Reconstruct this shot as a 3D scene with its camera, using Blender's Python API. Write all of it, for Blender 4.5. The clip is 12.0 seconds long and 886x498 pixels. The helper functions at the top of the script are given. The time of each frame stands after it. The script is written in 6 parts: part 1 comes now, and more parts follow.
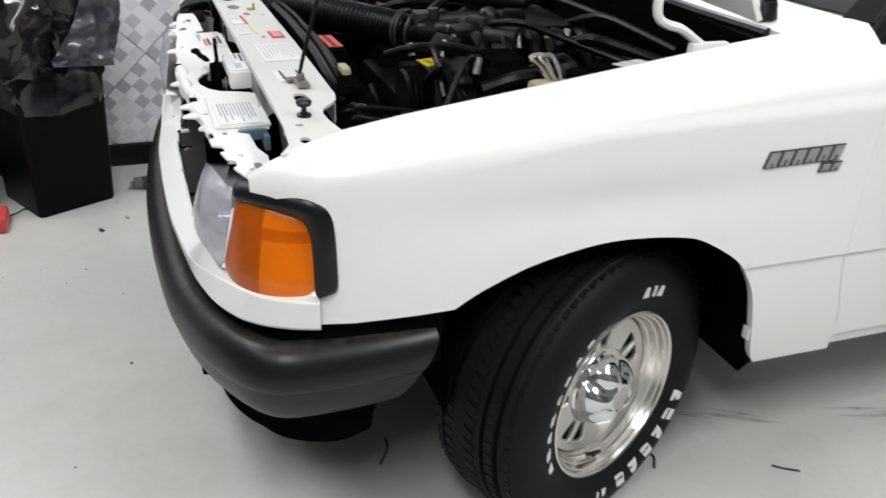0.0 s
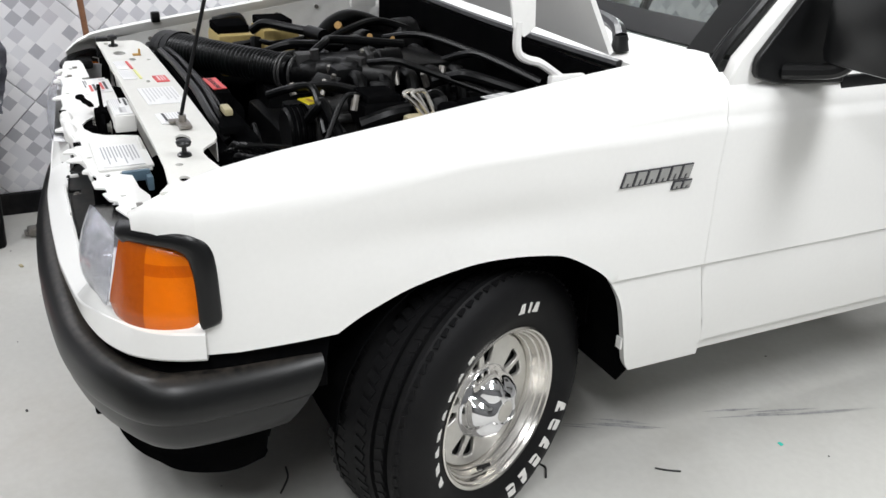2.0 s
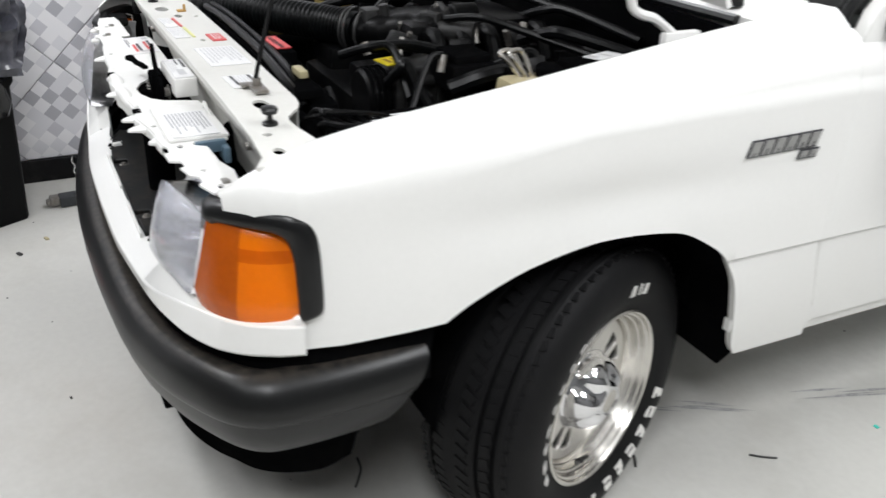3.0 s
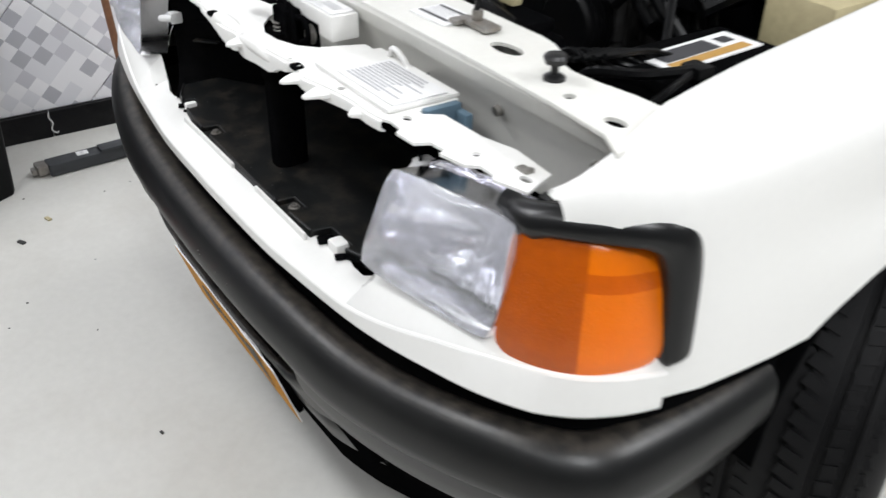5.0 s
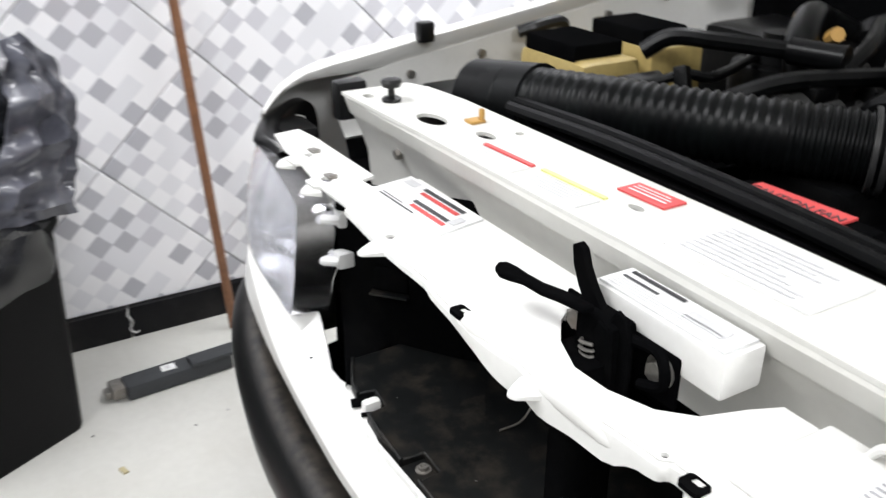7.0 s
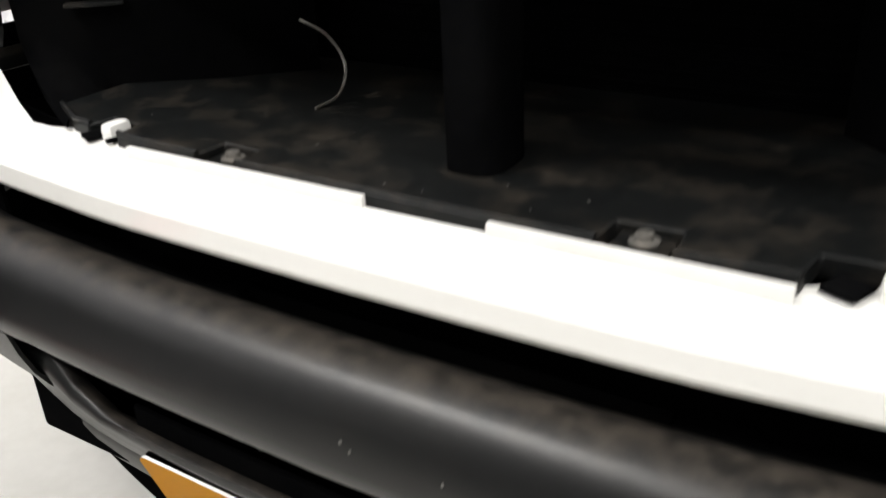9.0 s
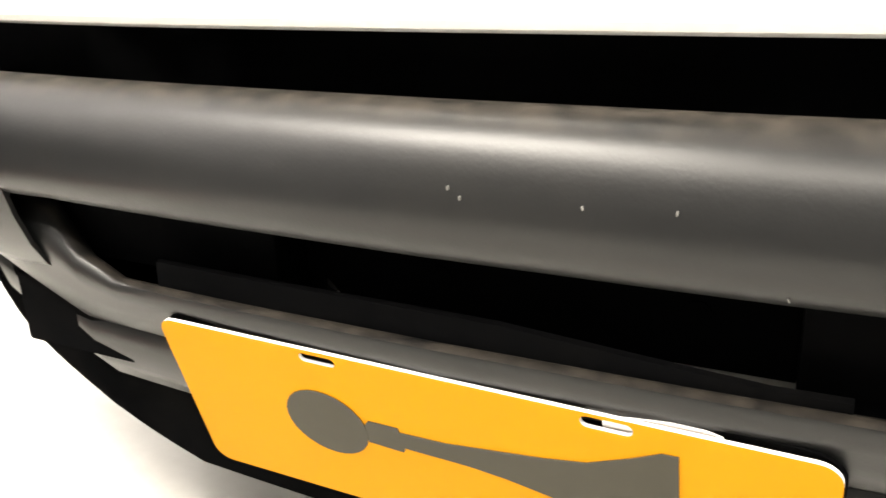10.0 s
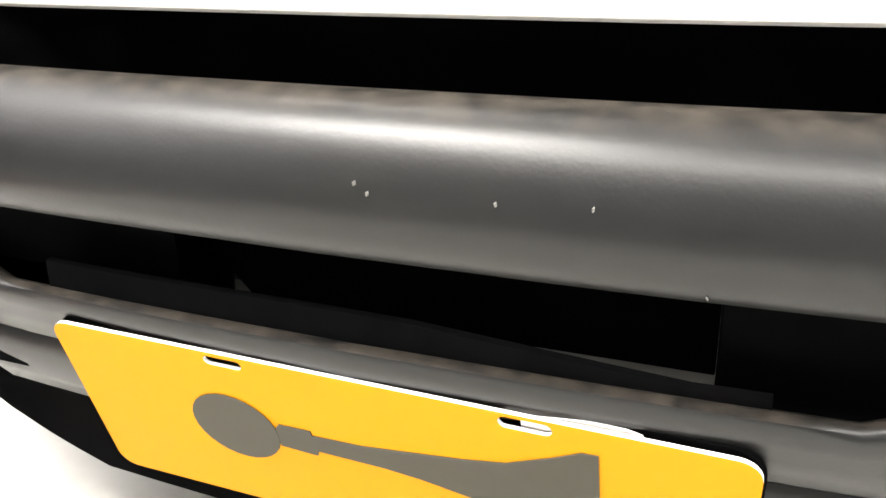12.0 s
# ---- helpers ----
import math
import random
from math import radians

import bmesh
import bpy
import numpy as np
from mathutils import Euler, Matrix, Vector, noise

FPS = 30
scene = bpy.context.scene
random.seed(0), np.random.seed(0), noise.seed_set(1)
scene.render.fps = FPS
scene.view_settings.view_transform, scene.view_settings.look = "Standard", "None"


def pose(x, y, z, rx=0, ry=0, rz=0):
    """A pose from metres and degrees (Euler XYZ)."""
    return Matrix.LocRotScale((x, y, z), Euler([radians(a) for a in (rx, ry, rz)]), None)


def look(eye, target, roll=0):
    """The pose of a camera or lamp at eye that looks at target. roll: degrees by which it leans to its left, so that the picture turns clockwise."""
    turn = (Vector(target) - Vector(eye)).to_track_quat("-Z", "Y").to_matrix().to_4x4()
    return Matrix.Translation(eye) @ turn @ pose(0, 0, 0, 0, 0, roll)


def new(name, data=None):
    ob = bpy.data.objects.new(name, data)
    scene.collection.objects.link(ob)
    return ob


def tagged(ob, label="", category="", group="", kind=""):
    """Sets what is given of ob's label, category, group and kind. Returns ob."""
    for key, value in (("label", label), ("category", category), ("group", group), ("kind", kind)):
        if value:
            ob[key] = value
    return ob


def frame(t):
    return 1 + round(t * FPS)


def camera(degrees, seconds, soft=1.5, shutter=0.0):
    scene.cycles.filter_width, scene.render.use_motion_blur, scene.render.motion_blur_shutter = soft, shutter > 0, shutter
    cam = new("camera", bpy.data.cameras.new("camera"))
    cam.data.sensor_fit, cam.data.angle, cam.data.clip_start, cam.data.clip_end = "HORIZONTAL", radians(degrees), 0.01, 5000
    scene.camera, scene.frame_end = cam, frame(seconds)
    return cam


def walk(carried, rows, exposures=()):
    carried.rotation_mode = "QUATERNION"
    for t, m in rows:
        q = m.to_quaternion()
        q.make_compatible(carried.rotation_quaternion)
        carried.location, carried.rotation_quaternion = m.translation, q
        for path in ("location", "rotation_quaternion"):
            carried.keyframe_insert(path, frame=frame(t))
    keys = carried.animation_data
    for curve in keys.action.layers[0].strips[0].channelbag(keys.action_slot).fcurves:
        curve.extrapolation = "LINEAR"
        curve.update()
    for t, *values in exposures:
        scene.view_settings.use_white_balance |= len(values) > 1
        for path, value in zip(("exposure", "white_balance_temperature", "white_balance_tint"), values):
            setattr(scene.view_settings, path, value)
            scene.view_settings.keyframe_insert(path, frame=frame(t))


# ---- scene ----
cam = camera(53.2, 12.0, soft=1.5, shutter=0.65)
PATH = [
    (0, (2.17, -0.125, 1.455), (0.492, 0.493, 0.558), 2.2),
    (0.5, (2.211, -0.119, 1.468), (0.561, 0.547, 0.556), 2.0),
    (1, (2.197, -0.117, 1.457), (0.556, 0.588, 0.558), 2.0),
    (1.5, (2.242, -0.094, 1.474), (0.601, 0.66, 0.615), 1.7),
    (2, (2.284, -0.089, 1.479), (0.643, 0.71, 0.662), 1.9),
    (2.5, (2.189, -0.117, 1.449), (0.577, 0.685, 0.578), 2.1),
    (3, (2.026, -0.218, 1.43), (0.433, 0.591, 0.532), 2.0),
    (3.5, (1.83, -0.333, 1.428), (0.294, 0.562, 0.512), 1.4),
    (3.7, (1.743, -0.386, 1.426), (0.22, 0.538, 0.516), 1.3),
    (5.3, (1.213, -0.511, 1.301), (-0.167, 0.447, 0.217), 1.2),
    (5.5, (1.117, -0.461, 1.297), (-0.296, 0.483, 0.242), 1.9),
    (6, (0.892, -0.39, 1.284), (-0.628, 0.503, 0.34), 1.9),
    (6.5, (0.711, -0.419, 1.283), (-0.883, 0.451, 0.445), 1.6),
    (6.7, (0.637, -0.406, 1.281), (-0.957, 0.465, 0.443), 1.3),
    (8.3, (0.362, -0.418, 1.097), (-0.587, 0.966, 0.008), -3.3),
    (8.5, (0.344, -0.432, 1.043), (-0.581, 0.96, -0.056), -3.8),
    (9, (0.334, -0.464, 0.838), (-0.649, 1.041, -0.039), -2.8),
    (9.5, (0.283, -0.517, 0.724), (-0.681, 1.088, 0.023), -2.8),
    (10, (0.24, -0.535, 0.616), (-0.637, 1.133, -0.053), -2.2),
    (10.5, (0.238, -0.519, 0.614), (-0.561, 1.179, -0.077), -1.8),
    (11, (0.233, -0.512, 0.61), (-0.522, 1.2, -0.098), -1.6),
    (11.5, (0.238, -0.507, 0.614), (-0.495, 1.211, -0.099), -1.5),
    (12, (0.236, -0.506, 0.618), (-0.483, 1.214, -0.108), -1.4),
]
EXPOSURES = [(0, -0.54, 6380, 10), (0.5, -0.42, 6380, 10), (2.0, -0.34, 6380, 10), (3.7, -0.36, 6380, 10), (5.5, -0.16, 6350, 10), (6.0, -0.06, 6400, 10), (6.5, 0.12, 6450, 10), (8.5, -0.26, 6350, 10), (9.0, 0.28, 6800, 10), (9.5, 0.85, 7900, 10),
             (10, 1.8, 7500, 10), (10.5, 2.3, 6900, 10), (11.5, 2.3, 6900, 10), (12, 2.1, 7000, 10)]
walk(cam, [(t, look(eye, target, roll)) for t, eye, target, roll in PATH], EXPOSURES)

# ceiling panels: place, watts, length and width
LAMPS = [(-1.0, -1.05, 46, 1.25, 0.5), (0.8, -1.75, 36, 3.6, 0.20), (2.5, -0.6, 60, 1.25, 0.5), (-0.9, 1.6, 44, 1.25, 0.5), (0.85, 1.9, 28, 1.25, 0.5), (2.5, 1.7, 78, 1.25, 0.5)]

# ---------------------------------------------------------------- light
world = bpy.data.worlds.new("world")
scene.world = world
world.use_nodes = True
world.node_tree.nodes["Background"].inputs[0].default_value = (0.9, 0.95, 1.0, 1)
world.node_tree.nodes["Background"].inputs[1].default_value = 0.05


# ---------------------------------------------------------------- materials
def mat(name, color, rough=0.5, metal=0.0, var=0.12, scale=6.0, fine=90.0, bump=0.0, bump_scale=200.0,
        coat=0.0, dirt_sheen=None, dirt_sheen_amount=0.0, dirt_sheen_scale=5.0, trans=0.0, ior=1.45, spec=0.5, dust=None):
    """A principled material with colour variation at two scales, patches of dirt or painted sheen and a fine bump."""
    m = bpy.data.materials.new(name)
    m.use_nodes = True
    nt = m.node_tree
    b = nt.nodes["Principled BSDF"]
    b.inputs["Roughness"].default_value = rough
    b.inputs["Metallic"].default_value = metal
    b.inputs["IOR"].default_value = ior
    b.inputs["Coat Weight"].default_value = coat
    b.inputs["Coat Roughness"].default_value = 0.06
    b.inputs["Transmission Weight"].default_value = trans
    b.inputs["Specular IOR Level"].default_value = spec
    co = nt.nodes.new("ShaderNodeTexCoord")
    n1 = nt.nodes.new("ShaderNodeTexNoise")
    n1.inputs["Scale"].default_value = scale
    n1.inputs["Detail"].default_value = 6
    n2 = nt.nodes.new("ShaderNodeTexNoise")
    n2.inputs["Scale"].default_value = fine
    n2.inputs["Detail"].default_value = 3
    for n in (n1, n2):
        nt.links.new(co.outputs["Object"], n.inputs["Vector"])
    add = nt.nodes.new("ShaderNodeMath")
    add.operation = "ADD"
    nt.links.new(n1.outputs[0], add.inputs[0])
    nt.links.new(n2.outputs[0], add.inputs[1])
    mr = nt.nodes.new("ShaderNodeMapRange")
    mr.inputs[1].default_value, mr.inputs[2].default_value = 0.6, 1.4
    mr.inputs[3].default_value, mr.inputs[4].default_value = 1 - var, 1 + var
    nt.links.new(add.outputs[0], mr.inputs[0])
    mul = nt.nodes.new("ShaderNodeMix")
    mul.data_type, mul.blend_type = "RGBA", "MULTIPLY"
    mul.inputs[0].default_value = 1
    mul.inputs[6].default_value = (*color, 1)
    nt.links.new(mr.outputs[0], mul.inputs[7])
    last = mul.outputs[2]
    if dirt_sheen:
        n3 = nt.nodes.new("ShaderNodeTexNoise")
        n3.inputs["Scale"].default_value = dirt_sheen_scale
        n3.inputs["Detail"].default_value = 9
        n3.inputs["Roughness"].default_value = 0.65
        nt.links.new(co.outputs["Object"], n3.inputs["Vector"])
        r3 = nt.nodes.new("ShaderNodeMapRange")
        r3.inputs[1].default_value, r3.inputs[2].default_value = 0.48, 0.72
        r3.inputs[3].default_value, r3.inputs[4].default_value = 0, dirt_sheen_amount
        nt.links.new(n3.outputs[0], r3.inputs[0])
        mx = nt.nodes.new("ShaderNodeMix")
        mx.data_type = "RGBA"
        mx.inputs[7].default_value = (*dirt_sheen, 1)
        nt.links.new(r3.outputs[0], mx.inputs[0])
        nt.links.new(last, mx.inputs[6])
        last = mx.outputs[2]
    if dust:
        # dust that has settled on faces turned upwards
        geo = nt.nodes.new("ShaderNodeNewGeometry")
        sep = nt.nodes.new("ShaderNodeSeparateXYZ")
        nt.links.new(geo.outputs["Normal"], sep.inputs[0])
        up = nt.nodes.new("ShaderNodeMapRange")
        up.inputs[1].default_value, up.inputs[2].default_value = 0.72, 0.97
        nt.links.new(sep.outputs["Z"], up.inputs[0])
        nd = nt.nodes.new("ShaderNodeTexNoise")
        nd.inputs["Scale"].default_value = 55
        nd.inputs["Detail"].default_value = 8
        nt.links.new(co.outputs["Object"], nd.inputs["Vector"])
        rd = nt.nodes.new("ShaderNodeMapRange")
        rd.inputs[1].default_value, rd.inputs[2].default_value = 0.30, 0.66
        nt.links.new(nd.outputs[0], rd.inputs[0])
        pr = nt.nodes.new("ShaderNodeMath")
        pr.operation = "MULTIPLY"
        nt.links.new(up.outputs[0], pr.inputs[0])
        nt.links.new(rd.outputs[0], pr.inputs[1])
        md = nt.nodes.new("ShaderNodeMix")
        md.data_type = "RGBA"
        md.inputs[7].default_value = (*dust, 1)
        nt.links.new(pr.outputs[0], md.inputs[0])
        nt.links.new(last, md.inputs[6])
        last = md.outputs[2]
    nt.links.new(last, b.inputs["Base Color"])
    if bump:
        nb = nt.nodes.new("ShaderNodeTexNoise")
        nb.inputs["Scale"].default_value = bump_scale
        nt.links.new(co.outputs["Object"], nb.inputs["Vector"])
        bp = nt.nodes.new("ShaderNodeBump")
        bp.inputs["Strength"].default_value = bump
        bp.inputs["Distance"].default_value = 0.002
        nt.links.new(nb.outputs[0], bp.inputs["Height"])
        nt.links.new(bp.outputs[0], b.inputs["Normal"])
    return m


PAINT = mat("white_paint", (0.80, 0.797, 0.775), 0.28, var=0.015, coat=0.6, dirt_sheen=(0.62, 0.59, 0.52), dirt_sheen_amount=0.05, dirt_sheen_scale=3)
BEAM = mat("dull_white_paint", (0.66, 0.655, 0.62), 0.42, var=0.03, dirt_sheen=(0.42, 0.38, 0.32), dirt_sheen_amount=0.14, dirt_sheen_scale=8)
PRIMED = mat("white_underpaint", (0.78, 0.776, 0.755), 0.42, var=0.03, dirt_sheen=(0.5, 0.46, 0.4), dirt_sheen_amount=0.16, dirt_sheen_scale=9)
BUMPER = mat("black_bumper_plastic", (0.0045, 0.0048, 0.005), 0.36, var=0.15, bump=0.04, bump_scale=420, spec=0.44, dust=(0.042, 0.036, 0.030),
             dirt_sheen=(0.014, 0.0135, 0.012), dirt_sheen_amount=0.3, dirt_sheen_scale=7)
TRIM = mat("black_trim", (0.006, 0.0062, 0.0066), 0.3, spec=0.42, bump=0.05, bump_scale=400)
DARK = mat("black_plastic", (0.003, 0.0031, 0.0034), 0.5, var=0.3, bump=0.08, spec=0.0, dirt_sheen=(0.008, 0.0075, 0.007), dirt_sheen_amount=0.35, dirt_sheen_scale=11)
DUSTY = mat("dusty_black_plastic", (0.004, 0.0046, 0.0048), 0.45, var=0.3, spec=0.25, dirt_sheen=(0.034, 0.028, 0.022), dirt_sheen_amount=0.75, dirt_sheen_scale=24)
RUBBER = mat("tyre_rubber", (0.0045, 0.0045, 0.005), 0.6, var=0.2, spec=0.2, bump=0.1, dirt_sheen=(0.02, 0.019, 0.018), dirt_sheen_amount=0.25)
LETTER = mat("white_rubber", (0.72, 0.71, 0.68), 0.6)
ALLOY = mat("brushed_alloy", (0.72, 0.70, 0.66), 0.26, metal=1.0, var=0.06, dirt_sheen=(0.3, 0.27, 0.24), dirt_sheen_amount=0.3)
CHROME = mat("chrome", (0.82, 0.82, 0.84), 0.07, metal=1.0, var=0.02)
SILVER = mat("silver_wheel_paint", (0.66, 0.645, 0.61), 0.36, metal=0.75, var=0.05, dirt_sheen=(0.36, 0.33, 0.28), dirt_sheen_amount=0.25, dirt_sheen_scale=9)
STEEL = mat("dull_steel", (0.30, 0.29, 0.27), 0.45, metal=0.8, var=0.2, dirt_sheen=(0.12, 0.07, 0.04), dirt_sheen_amount=0.5, dirt_sheen_scale=25)
# Bay metal and hoses: the raised bonnet's shade is put into near-black colours.
CAST = mat("cast_aluminium", (0.04, 0.04, 0.04), 0.5, metal=0.5, var=0.3, bump=0.2, dirt_sheen=(0.03, 0.028, 0.025), dirt_sheen_amount=0.7, dirt_sheen_scale=20)
ENGINE = mat("grimy_shaded_engine_metal", (0.0022, 0.0023, 0.0026), 0.36, var=0.4, bump=0.3, spec=0.16, dirt_sheen=(0.007, 0.0066, 0.006), dirt_sheen_amount=0.5, dirt_sheen_scale=22)
HOSE = mat("hose_rubber", (0.0022, 0.0023, 0.0026), 0.30, var=0.3, spec=0.16, dirt_sheen=(0.008, 0.009, 0.009), dirt_sheen_amount=0.3, dirt_sheen_scale=18)
INTAKE = mat("intake_hose", (0.0022, 0.0025, 0.0028), 0.36, var=0.2, spec=0.16, dirt_sheen=(0.009, 0.012, 0.0115), dirt_sheen_amount=0.4, dirt_sheen_scale=14)
AMBER = mat("amber_lens", (0.78, 0.205, 0.003), 0.16, var=0.06, trans=0.4, coat=0.15, spec=0.3, bump=0.25, bump_scale=260)
AMBER_DEEP = mat("amber_lens_deep", (0.50, 0.108, 0.002), 0.18, var=0.1, trans=0.4, coat=0.15, spec=0.3, bump=0.25, bump_scale=260)
AMBER_BAND = mat("amber_lens_band", (0.60, 0.130, 0.002), 0.18, var=0.1, trans=0.4, coat=0.15, spec=0.3, bump=0.25, bump_scale=260)
REFLECTOR = mat("lamp_reflector", (0.88, 0.88, 0.92), 0.16, metal=1.0, var=0.12, scale=14, bump=0.15, bump_scale=12, dirt_sheen=(0.4, 0.36, 0.34), dirt_sheen_amount=0.3, dirt_sheen_scale=12)
TANK = mat("yellowed_plastic_tank", (0.42, 0.32, 0.12), 0.45, var=0.15, dirt_sheen=(0.2, 0.14, 0.06), dirt_sheen_amount=0.4)
TANK_PALE = mat("pale_plastic_tank", (0.42, 0.37, 0.22), 0.45, var=0.15, dirt_sheen=(0.3, 0.24, 0.15), dirt_sheen_amount=0.4)
LABEL_WHITE = mat("paper_label", (0.78, 0.78, 0.78), 0.45, var=0.02)
INK = mat("dark_ink", (0.05, 0.05, 0.055), 0.5)
MID_INK = mat("mid_grey_ink", (0.34, 0.34, 0.36), 0.5)
GREY_INK = mat("grey_ink", (0.56, 0.56, 0.57), 0.5)
RED = mat("red_label", (0.62, 0.07, 0.07), 0.4, var=0.05)
YELLOW = mat("yellow_label", (0.80, 0.66, 0.02), 0.45, var=0.04)
LIME = mat("yellow_green_label", (0.70, 0.70, 0.28), 0.45, var=0.04)
GOLD = mat("ochre_label", (0.45, 0.26, 0.07), 0.45)
PLATE = mat("yellow_plate", (0.54, 0.232, 0.009), 0.5, spec=0.05, var=0.02)
PLATE_GREY = mat("plate_grey_print", (0.052, 0.049, 0.038), 0.45, spec=0.1, var=0.04)
EMBLEM = mat("emblem_silver", (0.42, 0.42, 0.41), 0.35, metal=0.6)
GLASS = mat("window_glass", (0.75, 0.82, 0.78), 0.02, trans=1.0, ior=1.45, var=0.0)
CABIN = mat("cabin_grey", (0.14, 0.15, 0.15), 0.8, var=0.1)
FLOOR = mat("painted_floor", (0.545, 0.54, 0.51), 0.40, var=0.05, scale=1.6, fine=45, bump=0.04, bump_scale=60,
            dirt_sheen=(0.36, 0.34, 0.30), dirt_sheen_amount=0.32, dirt_sheen_scale=2.2)
SKIRT = mat("black_skirting", (0.006, 0.006, 0.007), 0.35, var=0.3, spec=0.2, dirt_sheen=(0.08, 0.075, 0.07), dirt_sheen_amount=0.3)
GROUT = mat("grey_grout", (0.42, 0.42, 0.43), 0.8)
WALL_GREY = mat("grey_wall_paint", (0.60, 0.60, 0.595), 0.7, var=0.06, bump=0.05)
# For unseen walls only, dark so that they throw back little light.
WALL_DARK = mat("dark_unseen_wall", (0.10, 0.10, 0.10), 0.7, var=0.06, bump=0.05)
PLASTER = mat("white_plaster", (0.74, 0.74, 0.73), 0.8, var=0.04, bump=0.05)
BIN = mat("black_bin_plastic", (0.0025, 0.0026, 0.003), 0.4, var=0.3, spec=0.1, bump=0.05)
# The bag's grey patches are painted sheen, for reflections on its crinkles.
BAG = mat("black_bag_film", (0.006, 0.0063, 0.0075), 0.16, var=0.2, coat=0.6, dirt_sheen=(0.07, 0.072, 0.085), dirt_sheen_amount=0.5, dirt_sheen_scale=6)
BAG_PALE = mat("pale_bag_film", (0.075, 0.077, 0.095), 0.30, var=0.3, scale=14, coat=0.3, dirt_sheen=(0.08, 0.08, 0.10), dirt_sheen_amount=0.7, dirt_sheen_scale=9)
WOOD = mat("varnished_broomstick", (0.20, 0.095, 0.05), 0.35, var=0.25, scale=30)
FLECK = mat("dried_fleck", (0.12, 0.117, 0.11), 0.6, var=0.3)
GREASE = mat("dark_smear", (0.36, 0.36, 0.36), 0.5, var=0.4, scale=25)
CHIP = mat("dark_chip", (0.03, 0.03, 0.03), 0.6)
TEAL = mat("teal_chip", (0.05, 0.55, 0.45), 0.5)
BLUE_GREY = mat("blue_grey_plastic", (0.10, 0.16, 0.21), 0.4)


def lens_material():
    m = mat("clear_ribbed_lens", (0.93, 0.94, 0.97), 0.04, trans=0.9, ior=1.3, var=0.0)
    nt = m.node_tree
    co = nt.nodes.new("ShaderNodeTexCoord")
    w = nt.nodes.new("ShaderNodeTexWave")
    w.wave_type, w.bands_direction = "BANDS", "X"
    w.inputs["Scale"].default_value = 52
    w.inputs["Distortion"].default_value = 0.4
    nt.links.new(co.outputs["Object"], w.inputs["Vector"])
    bp = nt.nodes.new("ShaderNodeBump")
    bp.inputs["Strength"].default_value = 0.14
    bp.inputs["Distance"].default_value = 0.003
    nz = nt.nodes.new("ShaderNodeTexNoise")
    nz.inputs["Scale"].default_value = 26
    nt.links.new(co.outputs["Object"], nz.inputs["Vector"])
    mx = nt.nodes.new("ShaderNodeMath")
    mx.operation = "MULTIPLY_ADD"
    mx.inputs[1].default_value = 0.35
    nt.links.new(nz.outputs[0], mx.inputs[0])
    nt.links.new(w.outputs[1], mx.inputs[2])
    nt.links.new(mx.outputs[0], bp.inputs["Height"])
    nt.links.new(bp.outputs[0], nt.nodes["Principled BSDF"].inputs["Normal"])
    return m


LENS = lens_material()
TILE = 0.385
SQUARE = TILE / 8


